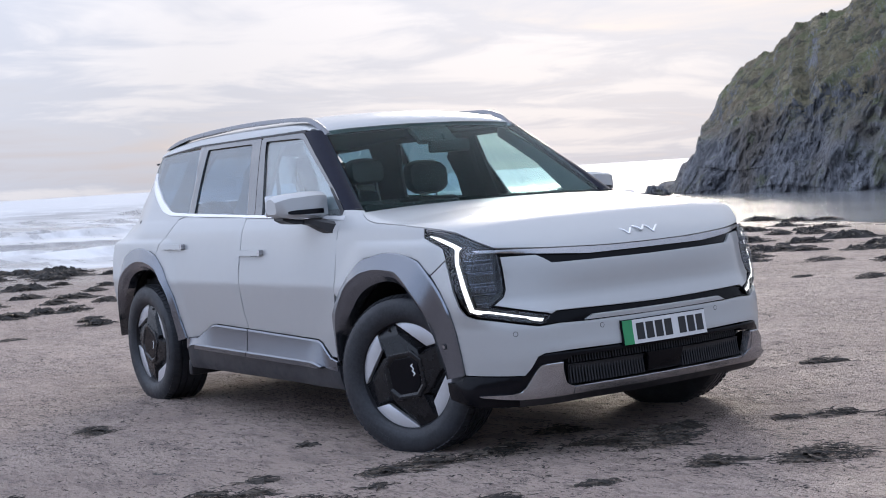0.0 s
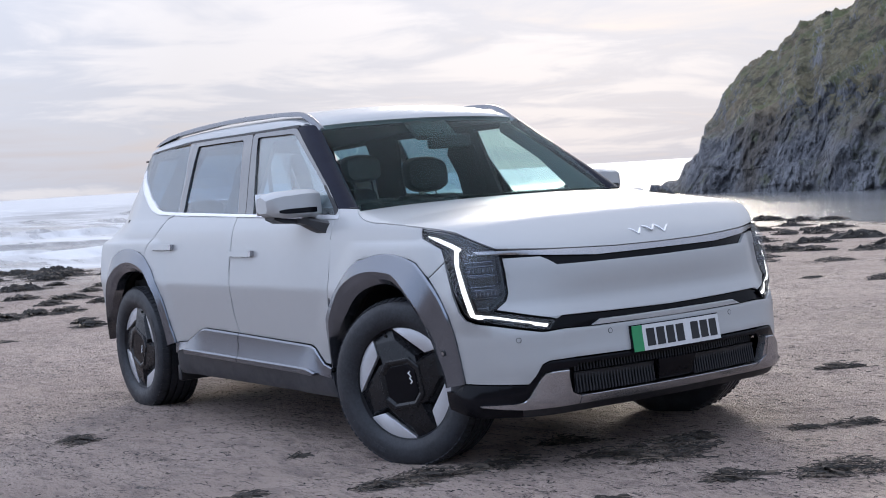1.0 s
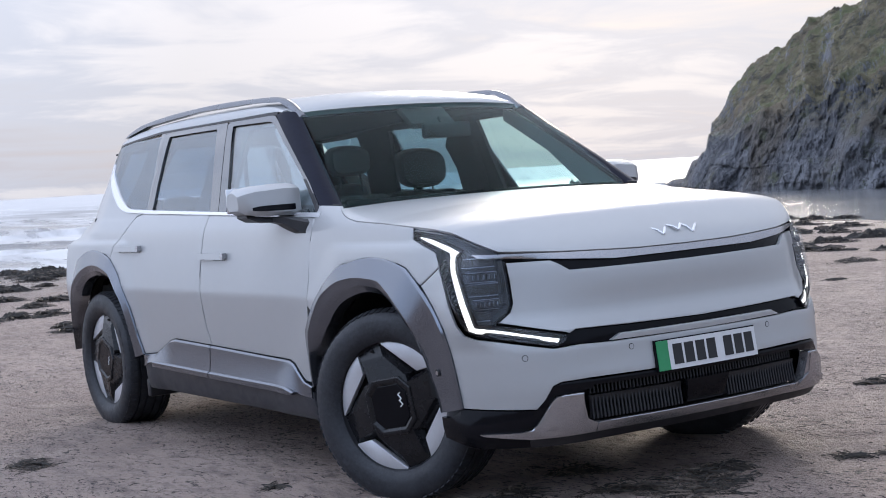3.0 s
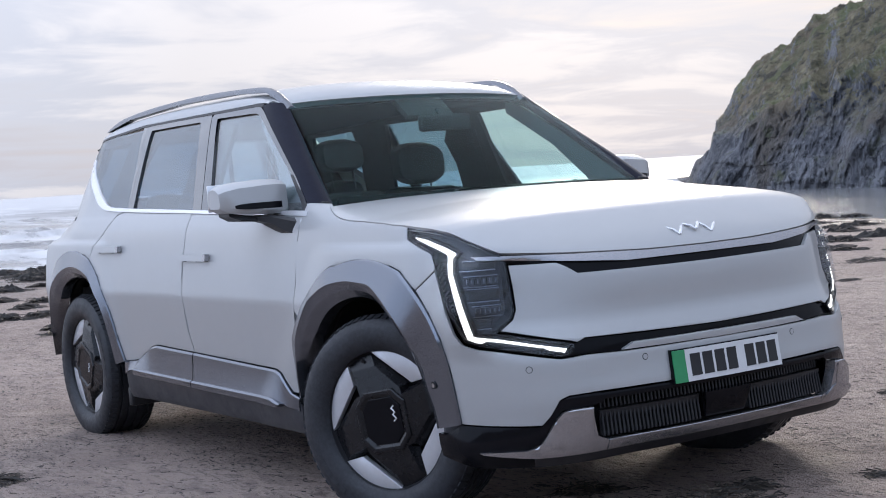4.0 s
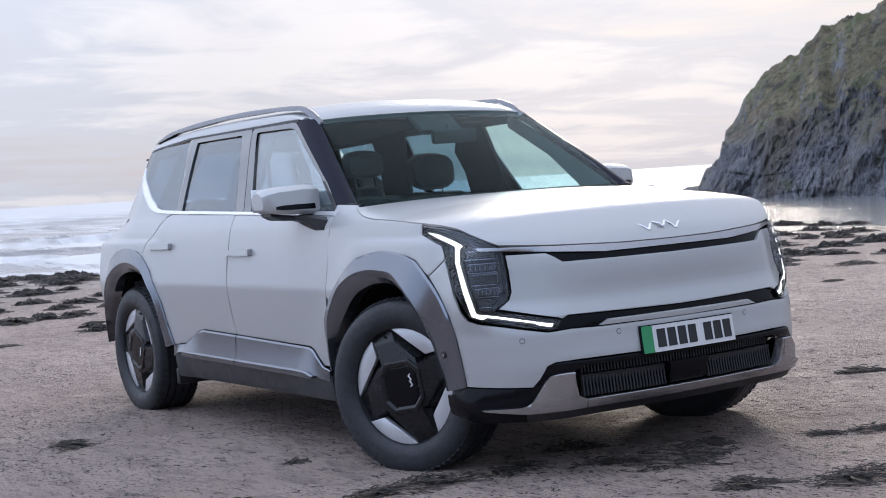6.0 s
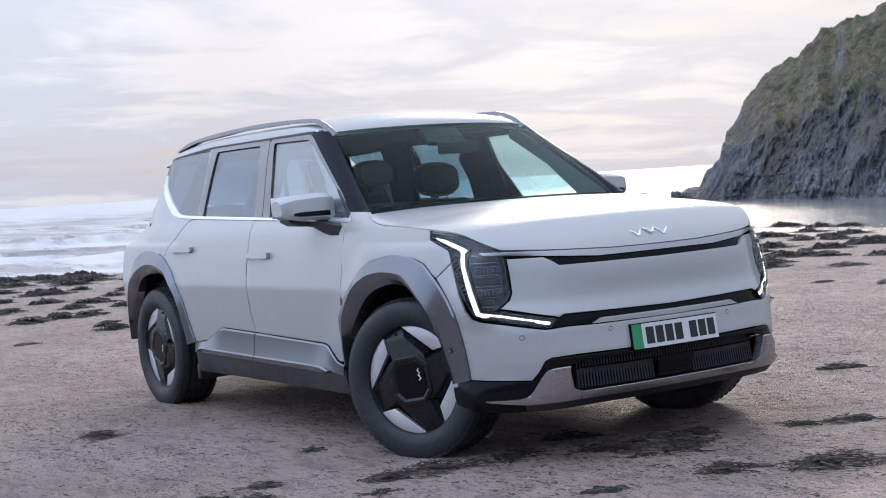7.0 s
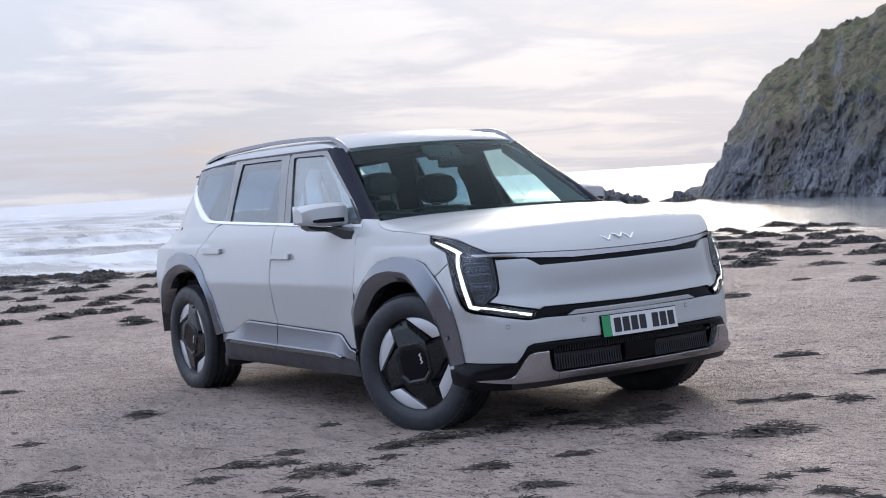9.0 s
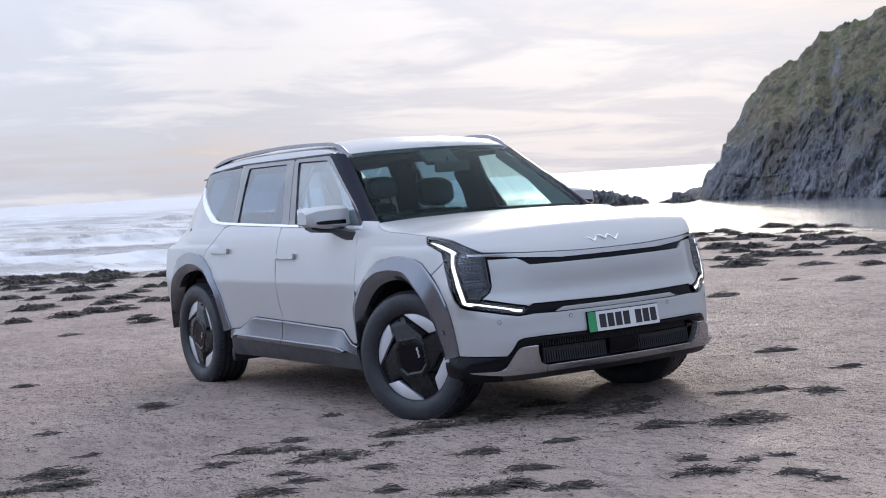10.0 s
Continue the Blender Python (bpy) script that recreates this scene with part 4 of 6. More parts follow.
    # windows and the black frames between them
    glass_f = [(3.03, 1.190), (3.245, 1.615), (2.839, 1.608), (2.772, 1.593), (2.295, 1.311), (2.10, 1.172)]
    glass_r = [(3.222, 1.194), (3.427, 1.613), (4.059, 1.616), (4.03, 1.45), (3.985, 1.222)]
    glass_q = [(4.07, 1.225), (4.11, 1.42), (4.18, 1.624), (4.55, 1.618), (4.9, 1.594), (4.857, 1.507), (4.637, 1.375), (4.437, 1.278), (4.278, 1.236)]
    part("window", skin_bm(shrink(glass_f, -0.004), -0.014, 0.004, side, 0.0), SIDE_GLASS, f_door, "clear green-tinted door window")
    part("window", skin_bm(shrink(glass_r, -0.004), -0.014, 0.004, side, 0.0), PRIVACY, r_door, "dark privacy window")
    skin("quarter_window", shrink(glass_q, -0.003), PRIVACY, car, side, off=-0.006, thick=0.004, roll=0.0, label="dark privacy quarter window")
    frame_f = [[(2.10, 1.172), (2.295, 1.311), (2.772, 1.593), (2.81, 1.605), (2.839, 1.61), (3.245, 1.617), (3.03, 1.190)],
               [(2.066, 1.172), (2.25, 1.304), (2.745, 1.61), (2.79, 1.632), (2.83, 1.638), (3.315, 1.640), (3.118, 1.192)]]
    frame_r = [[(3.222, 1.194), (3.427, 1.615), (3.75, 1.617), (4.055, 1.617), (4.03, 1.45), (3.985, 1.222)],
               [(3.124, 1.192), (3.321, 1.640), (3.75, 1.642), (4.12, 1.640), (4.08, 1.45), (4.025, 1.222)]]
    for door, fr in ((f_door, frame_f), (r_door, frame_r)):
        a, b = resample_raw(fr[0], 60), resample_raw(fr[1], 60)
        part("window_frame", band_bm([[(*p, -0.016) for p in a], [(*p, -0.004) for p in a], [(*q, -0.003) for q in b], [(*q, -0.016) for q in b]], side, 0.004), PIANO, door, "gloss black window frame")
    skin("rear_pillar_trim", [(4.029, 1.222), (4.084, 1.45), (4.124, 1.640), (4.19, 1.640), (4.115, 1.42), (4.072, 1.223)], PIANO, car, side, off=-0.004, thick=0.01, roll=0.003)
    skin("mirror_sail", [(2.067, 1.168), (2.10, 1.165), (2.31, 1.316), (2.28, 1.318)], SATIN_BLACK, f_door, side, off=-0.002, thick=0.012, roll=0.002)
    skin("roof_gutter", [(2.79, 1.634), (2.83, 1.641), (3.4, 1.644), (4.2, 1.643), (4.90, 1.602), (4.90, 1.612), (4.2, 1.655), (3.4, 1.656), (2.78, 1.652)], BLACK, car, side, off=-0.004, thick=0.012, roll=0.002)
    lo = resample_raw([(2.05, 1.146), (2.953, 1.174), (4.089, 1.208), (4.346, 1.22), (4.44, 1.236), (4.507, 1.257), (4.59, 1.297), (4.677, 1.344), (4.80, 1.427), (4.904, 1.496)], 70)
    hi = resample_raw([(2.05, 1.166), (3.028, 1.190), (3.945, 1.221), (4.278, 1.235), (4.37, 1.250), (4.437, 1.277), (4.53, 1.318), (4.637, 1.375), (4.75, 1.44), (4.857, 1.508)], 70)
    part("window_trim", band_bm([[(*p, -0.014) for p in lo], [(*p, 0.004) for p in lo], [(*q, 0.004) for q in hi], [(*q, -0.014) for q in hi]], side, 0.004), CHROME, car, "bright satin metal window trim")
    # door handles: a flush bar with a dark strip as its shadow
    for door, u0, z0 in ((f_door, 2.93, 0.981), (r_door, 4.01, 1.021)):
        h = skin("door_handle", [(u0, z0 - 0.017), (u0 + 0.31, z0 - 0.015), (u0 + 0.315, z0 + 0.013), (u0 + 0.01, z0 + 0.017)], PAINT, door, side, off=0.026, thick=0.02, roll=0.006)
        skin("handle_shadow", [(u0 + 0.01, z0 - 0.022), (u0 + 0.29, z0 - 0.020), (u0 + 0.30, z0 - 0.010), (u0 + 0.012, z0 - 0.010)], SATIN_BLACK, door, side, off=0.002, thick=0.01, roll=0.003, label="dark strip for the shadow under the handle")
        skin("handle_tip", [(u0 - 0.004, z0 - 0.014), (u0 + 0.022, z0 - 0.014), (u0 + 0.024, z0 + 0.014), (u0 - 0.002, z0 + 0.014)], SILVER, door, side, off=0.028, thick=0.026, roll=0.004)
    # A pillar between windscreen and door glass
    bm = bmesh.new()
    outer = [shell(u, z, -0.002, side) for u, z in resample_raw([(2.062, 1.176), (2.25, 1.306), (2.745, 1.613), (2.785, 1.638)], 24)]
    inner = [Vector(WS_LOW[0]).lerp(Vector(WS_TOP[0]), k / 23) for k in range(24)]
    rows_ = []
    for o, i in zip(outer, inner):
        i = Vector((i.x, i.y * -side, i.z))
        o = Vector(o)
        m = (o + i) / 2 + Vector((0.014, 0.008 * side, 0.010))
        rows_.append([bm.verts.new(p) for p in (o, o.lerp(m, 0.5) + Vector((0.006, 0.003 * side, 0.004)), m, i.lerp(m, 0.5) + Vector((0.005, 0.003 * side, 0.004)), i)])
    for a, b in zip(rows_, rows_[1:]):
        for k in range(4):
            bm.faces.new((a[k], a[k + 1], b[k + 1], b[k]))
    thicken(bm, 0.03, (0.6, 0.5 * side, 0.5))
    part("windscreen_pillar", bm, PILLAR, car, "gloss black windscreen pillar")


def resample_raw(pts, n):
    ds = [0.0]
    for a, b in zip(pts, pts[1:]):
        ds.append(ds[-1] + math.hypot(b[0] - a[0], b[1] - a[1]))
    return [tuple(interp(list(zip(ds, [p[c] for p in pts])), ds[-1] * k / (n - 1)) for c in (0, 1)) for k in range(n)]


WS_LOW = [(-0.462, -0.806, 1.186), (-0.43, -0.68, 1.191), (-0.38, -0.40, 1.196), (-0.34, 0.0, 1.198), (-0.38, 0.40, 1.196), (-0.43, 0.68, 1.191), (-0.462, 0.806, 1.186)]
WS_TOP = [(-1.09, -0.642, 1.633), (-1.06, -0.5, 1.641), (-1.02, -0.25, 1.647), (-1.005, 0.0, 1.649), (-1.02, 0.25, 1.647), (-1.06, 0.5, 1.641), (-1.09, 0.642, 1.633)]


def smooth_row(pts, n=40):
    """An even row of points through control points."""
    out = []
    for k in range(n + 1):
        f = k / n * (len(pts) - 1)
        i = min(int(f), len(pts) - 2)
        t = f - i
        p = [Vector(pts[min(max(i + d, 0), len(pts) - 1)]) for d in (-1, 0, 1, 2)]
        out.append(0.5 * (2 * p[1] + (p[2] - p[0]) * t + (2 * p[0] - 5 * p[1] + 4 * p[2] - p[3]) * t * t + (3 * p[1] - p[0] - 3 * p[2] + p[3]) * t ** 3))
    return out


def build_top():
    side_r = [Vector(shell(u, z, -0.001, -1)) for u, z in resample_raw(HOOD_SIDE, 40)]
    side_l = [Vector((p.x, -p.y, p.z)) for p in side_r]
    front_r = [Vector(shell(u, z, -0.001, -1)) for u, z in resample_raw(HOOD_FRONT, 24)]
    front = front_r + [Vector((p.x, -p.y, p.z)) for p in front_r[-2::-1]]
    a, b = side_r[0], side_l[0]
    cowl = smooth_row([a, (-0.372, -0.77, 1.181), (-0.385, -0.55, 1.190), (-0.35, -0.28, 1.196), (-0.335, 0.0, 1.198), (-0.35, 0.28, 1.196), (-0.385, 0.55, 1.190), (-0.372, 0.77, 1.181), b], 48)

    def crown(s, v):
        w = 2 * s - 1
        across = 1 - abs(w) ** 2.3
        t = min(v / 0.5, 1.0)
        dip = 0.0
        if v < 0.35:
            f = v * (len(side_r) - 1)
            z = side_r[int(f)].z + (side_r[int(f) + 1].z - side_r[int(f)].z) * (f - int(f))
            dip = max(side_r[0].z + (side_r[14].z - side_r[0].z) * v / 0.359 - z, 0.0) * (1 - abs(w) ** 7)
        return (0, 0, 0.064 * across * (1 - v ** 12) * t * (2 - t) + dip)
    part("bonnet", patch_bm(cowl, front, side_r, side_l, crown, 56, 56), PAINT, car, "pale grey bonnet")
    part("cowl", hull_bm([[(x_ + 0.12, y_, z_ - 0.035), (x_ - 0.10, y_, z_ - 0.02), (x_ - 0.10, y_, z_ - 0.07), (x_ + 0.12, y_, z_ - 0.08)] for x_, y_, z_ in
                          [tuple(p) for p in smooth_row([(-0.42, -0.84, 1.18), (-0.40, -0.5, 1.19), (-0.36, 0.0, 1.195), (-0.40, 0.5, 1.19), (-0.42, 0.84, 1.18)], 24)]]), SATIN_BLACK, car, "black cowl under the windscreen")
    low, top = smooth_row(WS_LOW, 40), smooth_row(WS_TOP, 40)
    edge = [low[0].lerp(top[0], k / 20) for k in range(21)]
    edge2 = [low[-1].lerp(top[-1], k / 20) for k in range(21)]
    part("windscreen", patch_bm(low, top, edge, edge2, lambda s, v: (0.018 * 4 * v * (1 - v), 0, 0.014 * 4 * v * (1 - v)), 32, 24, 0.005), GLASS, car, "green-tinted windscreen")
    # roof, from the windscreen header back
    rail = [(-1.10, 0.66, 1.634), (-1.2, 0.676, 1.664), (-1.4, 0.672, 1.688), (-1.8, 0.668, 1.697), (-2.4, 0.668, 1.697), (-2.9, 0.662, 1.683), (-3.25, 0.645, 1.655), (-3.48, 0.605, 1.618)]
    r_edge = smooth_row([(x, -y, z) for x, y, z in rail], 40)
    l_edge = smooth_row(rail, 40)
    head = [Vector(p) for p in smooth_row([(-1.10, -0.66, 1.634), (-1.055, -0.5, 1.644), (-1.015, -0.25, 1.651), (-1.0, 0, 1.653), (-1.015, 0.25, 1.651), (-1.055, 0.5, 1.644), (-1.10, 0.66, 1.634)], 40)]
    tail = smooth_row([(-3.48, -0.605, 1.618), (-3.60, -0.3, 1.638), (-3.62, 0, 1.642), (-3.60, 0.3, 1.638), (-3.48, 0.605, 1.618)], 40)
    part("roof", patch_bm(head, tail, r_edge, l_edge, lambda s, v: (0, 0, (0.044 * (1 - abs(2 * s - 1) ** 2.6)) * (4 * v * (1 - v)) ** 0.55), 40, 48, 0.03), PAINT, car, "pale grey roof")
    for side in (-1, 1):
        # the body side rises to the roof behind the door frames
        bm = bmesh.new()
        edge_y, edge_z = [(-p.x, p.y) for p in l_edge], [(-p.x, p.z) for p in l_edge]
        prev = None
        for k in range(49):
            x = -1.16 - 2.30 * k / 48
            u = u_of_x(x)
            lo_ = Vector(shell(u, interp([(2.74, 1.645), (2.80, 1.654), (4.2, 1.656), (4.9, 1.613), (5.3, 1.585)], u), -0.004, side))
            hi_ = Vector((x, side * interp(edge_y, -x), interp(edge_z, -x)))
            mid = (lo_ + hi_) / 2 + Vector((0, 0.004 * side, 0.003))
            row = (lo_, mid, hi_)
            if prev:
                a_, b_ = [bm.verts.new(p) for p in prev], [bm.verts.new(p) for p in row]
                for i in range(2):
                    bm.faces.new((a_[i], a_[i + 1], b_[i + 1], b_[i]))
            prev = row
        bmesh.ops.remove_doubles(bm, verts=bm.verts[:], dist=0.0005)
        thicken(bm, 0.01, (0, side, 1))
        part("roof_side", bm, PAINT, car, "pale grey roof edge")
        # raised roof rail, its underside closed down to the roof
        line = [(-3.26, 1.682), (-3.18, 1.702), (-3.0, 1.730), (-2.6, 1.753), (-2.1, 1.762), (-1.75, 1.758), (-1.42, 1.746), (-1.28, 1.735), (-1.19, 1.710), (-1.125, 1.676), (-1.06, 1.634)]
        pts = [Vector((p.x, side * 0.640, p.z)) for p in smooth_row([(x, 0, z) for x, z in line], 48)]
        rings = []
        for p in pts:
            base = interp([(-3.4, 1.64), (-2.9, 1.704), (-2.2, 1.728), (-1.57, 1.720), (-1.25, 1.700), (-1.16, 1.662), (-1.1, 1.62)], p.x)
            base = min(base, p.z - 0.022)
            y0, y1 = p.y - 0.017, p.y + 0.017
            rings.append([(p.x, y0 - 0.006, base), (p.x, y0, p.z - 0.018), (p.x, y0 + 0.01, p.z - 0.010), (p.x, y1 - 0.01, p.z - 0.010), (p.x, y1, p.z - 0.018), (p.x, y1 + 0.006, base)])
        part("roof_rail", hull_bm(rings), RAIL, car, "dark satin grey roof rail")
    # tailgate and rear window
    L = CURVE_U[-1]
    skin_tail("tailgate", [(5.72, 0.44), (5.72, 1.08), (5.64, 1.28), (L, 1.28), (L, 0.44)], PAINT, "pale grey tailgate")
    skin_tail("rear_window", [(5.60, 1.29), (5.44, 1.52), (5.40, 1.58), (L, 1.60), (L, 1.29)], PRIVACY, "dark rear window")


def skin_tail(name, half, material, label):
    """A panel across the tail: both halves in one mesh."""
    bm = skin_bm(half, -0.004, 0.015, -1, 0.0)
    add_bm(bm, skin_bm(half, -0.004, 0.015, 1, 0.0))
    bmesh.ops.remove_doubles(bm, verts=bm.verts[:], dist=0.002)
    part(name, bm, material, car, label)


def build_nose():
    nose = [(0.0, 0.667), (0.35, 0.671), (0.593, 0.676), (0.622, 0.664), (0.64, 0.670), (0.893, 0.719), (0.846, 0.755), (0.833, 0.788), (0.843, 0.884), (0.855, 0.940), (0.662, 0.938), (0.625, 0.922),
            (0.582, 0.897), (0.406, 0.895), (0.0, 0.893)]
    skin("nose_panel", gap(both_ways(nose)), PAINT, car, label="pale grey closed nose panel")
    skin("upper_grille_strip", both_ways([(0.0, 0.890), (0.406, 0.892), (0.58, 0.894), (0.623, 0.92), (0.66, 0.935), (0.872, 0.945), (0.884, 0.972), (0.62, 0.958), (0.255, 0.944), (0.0, 0.942)]),
         BLACK, car, off=-0.016, thick=0.02, roll=0.0, label="gloss black strip under the bonnet")
    skin("grille_bar", both_ways([(0.0, 0.921), (0.369, 0.922), (0.418, 0.937), (0.628, 0.940), (0.962, 0.963), (0.99, 0.976), (0.884, 0.973), (0.62, 0.962), (0.255, 0.949), (0.0, 0.947)]),
         SILVER, car, off=-0.002, thick=0.02, roll=0.004, label="satin grey bar under the bonnet")
    skin("lower_grille_strip", both_ways([(0.0, 0.617), (0.455, 0.617), (0.585, 0.624), (0.662, 0.620), (0.628, 0.660), (0.596, 0.673), (0.35, 0.668), (0.0, 0.664)]),
         BLACK, car, off=-0.020, thick=0.02, roll=0.0, label="gloss black strip across the bumper")
    skin("bumper_bar", both_ways([(0.0, 0.618), (0.45, 0.622), (0.402, 0.643), (0.0, 0.645)]), PAINT, car, off=0.004, thick=0.03, roll=0.008, label="pale bar above the number plate")
    bumper = [(0.0, 0.616), (0.455, 0.618), (0.585, 0.622), (0.662, 0.617), (0.688, 0.616), (0.976, 0.667), (1.016, 0.682), (1.041, 0.718), (1.071, 0.788), (1.113, 0.896), (1.134, 0.935), (1.236, 0.867),
              (1.169, 0.788), (1.111, 0.70), (1.085, 0.581), (1.075, 0.502), (1.066, 0.40), (0.765, 0.393), (0.733, 0.427), (0.701, 0.477), (0.67, 0.489), (0.558, 0.493), (0.0, 0.49)]
    bump = skin("bumper", gap(both_ways(bumper)), PAINT, car, label="pale grey front bumper")
    for u in (0.796, 0.364, -0.364, -0.796):
        ring = [(u + 0.012 * math.cos(a), 0.588 + 0.012 * math.sin(a)) for a in np.linspace(0, 2 * math.pi, 14)[:-1]]
        skin("parking_sensor", ring, SATIN_BLACK, bump, off=0.0006, thick=0.006, roll=0.0, label="dark ring of a parking sensor")
        ring = [(u + 0.0095 * math.cos(a), 0.588 + 0.0095 * math.sin(a)) for a in np.linspace(0, 2 * math.pi, 14)[:-1]]
        skin("sensor_disc", ring, PAINT, bump, off=0.0016, thick=0.006, roll=0.0)
    skin("towing_cover", [(0.52, 0.545), (0.60, 0.545), (0.60, 0.60), (0.52, 0.60)], PAINT, bump, off=0.0012, thick=0.004, roll=0.001)
    # black lower bumper round the intake
    for s in (-1, 1):
        low = [(1.066, 0.397), (0.767, 0.390), (0.735, 0.424), (0.703, 0.474), (0.67, 0.486), (0.558, 0.490), (0.56, 0.455), (0.60, 0.45), (0.70, 0.442), (0.72, 0.416), (0.775, 0.335),
               (0.82, 0.318), (0.985, 0.312), (0.98, 0.285), (0.80, 0.28), (0.80, 0.25), (1.02, 0.25), (1.19, 0.28), (1.20, 0.36), (1.15, 0.358)]
        skin("lower_bumper", low, BLACK, car, s, off=0.002, thick=0.03, roll=0.008, label="gloss black lower bumper corner")
        skid = [(0.983, 0.309), (0.824, 0.314), (0.79, 0.322), (0.768, 0.340), (0.714, 0.418), (0.694, 0.438), (0.66, 0.444), (0.594, 0.446), (0.594, 0.414), (0.578, 0.342), (0.535, 0.325),
                (0.535, 0.287), (0.793, 0.286), (0.968, 0.302)]
        skin("skid_trim", skid, SILVER, car, s, off=0.026, thick=0.05, roll=0.016, label="satin silver bumper corner trim")
    skin("intake_frame", both_ways([(0.0, 0.487), (0.558, 0.487), (0.562, 0.455), (0.556, 0.452), (0.545, 0.466), (0.0, 0.466)]), BLACK, car, off=0.0, thick=0.05, roll=0.004, label="gloss black intake surround")
    skin("skid_bar", both_ways([(0.0, 0.287), (0.533, 0.287), (0.533, 0.325), (0.0, 0.325)]), SILVER, car, off=0.024, thick=0.05, roll=0.012, label="satin silver bar under the intake")
    skin("chin", both_ways([(0.0, 0.284), (0.80, 0.284), (0.80, 0.25), (0.0, 0.25)]), SATIN_BLACK, car, off=0.004, thick=0.04, roll=0.008, label="black plastic chin")
    intake = skin("intake", both_ways([(0.0, 0.30), (0.60, 0.30), (0.62, 0.49), (0.0, 0.49)]), DARK, car, off=-0.07, thick=0.02, roll=0.0, label="dark lower air intake")
    rib = box_bm(0, 0, 0, 0.012, 0.008, 0.088, 0.002, 1)
    rib_mesh = bpy.data.meshes.new("rib")
    rib.to_mesh(rib_mesh)
    rib.free()
    rib_mesh.materials.append(SATIN_BLACK)
    for k in range(66):
        u = -0.545 + 1.09 * k / 65
        for z0, off, skip in ((0.378, -0.022, 0.115), (0.448, -0.05, -1)):
            if abs(u) < skip:
                continue
            p = shell_any(u, z0, off, -1)
            _, _, nx, nw = plan_at(abs(u))
            ob = new("rib", rib_mesh)
            ob.parent = intake
            ob.matrix_local = Matrix.Translation(p) @ Matrix.Rotation(math.atan2(-nw * math.copysign(1, u), nx), 4, "Z") @ Matrix.Rotation(radians(-8), 4, "Y") @ Matrix.Diagonal((1, 1, 1 if z0 < 0.4 else 0.45, 1))
    for s in (-1, 1):
        skin("shutter", [(0.12, 0.335), (0.55, 0.335), (0.555, 0.423), (0.12, 0.423)], SATIN_BLACK, intake, s, off=-0.03, thick=0.01, roll=0.0, label="black intake shutter")
    part("radar_cover", skin_bm(both_ways([(0.0, 0.338), (0.095, 0.338), (0.112, 0.43), (0.0, 0.43)]), 0.0, 0.05, -1, 0.006), BLACK, intake, "flat gloss black radar cover")
    # number plate: the writing is drawn as plain bars
    frame_ = skin("number_plate", both_ways([(0.0, 0.477), (0.265, 0.477), (0.265, 0.597), (0.0, 0.597)]), BLACK, car, off=0.014, thick=0.03, roll=0.003, label="white number plate with a green flash and black bars")
    skin("plate_face", [(-0.261, 0.481), (0.205, 0.481), (0.205, 0.593), (-0.261, 0.593)], PLATE_WHITE, frame_, off=0.0172, thick=0.004, roll=0.001)
    skin("plate_flash", [(0.2055, 0.481), (0.261, 0.481), (0.261, 0.593), (0.2055, 0.593)], PLATE_GREEN, frame_, off=0.0172, thick=0.004, roll=0.001, label="green flash")
    x = 0.185
    for k in range(7):
        if k == 4:
            x -= 0.032
        skin("plate_bar", [(x, 0.499), (x - 0.046, 0.499), (x - 0.046, 0.576), (x, 0.576)], PLATE_INK, frame_, off=0.0184, thick=0.003, roll=0.0)
        x -= 0.058
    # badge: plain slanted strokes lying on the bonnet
    verts = [v.co.copy() for v in bpy.data.objects["bonnet"].data.vertices]

    def on_bonnet(x, y):
        near = sorted(((v.x - x) ** 2 + (v.y - y) ** 2, v.z) for v in verts if abs(v.x - x) < 0.06 and abs(v.y - y) < 0.06)[:12]
        top = max(z for _, z in near)
        good = [(1 / (d + 1e-6), z) for d, z in near if z > top - 0.03]
        return Vector((x, y, sum(w * z for w, z in good) / sum(w for w, _ in good)))
    for k, (y0, y1) in enumerate(((-0.118, -0.085), (-0.085, -0.045), (-0.036, -0.004), (-0.004, 0.036), (0.036, 0.070), (0.070, 0.118))):
        x0, x1 = (0.768, 0.733) if k % 2 else (0.733, 0.768)
        p0, p1 = on_bonnet(x0, y0), on_bonnet(x1, y1)
        part("badge_stroke", tube_bm([p0, (p0 + p1) / 2 + Vector((0.003, 0, 0.004)), p1], 0.0068, 6, 0.7), CHROME, car, "bright silver badge stroke")


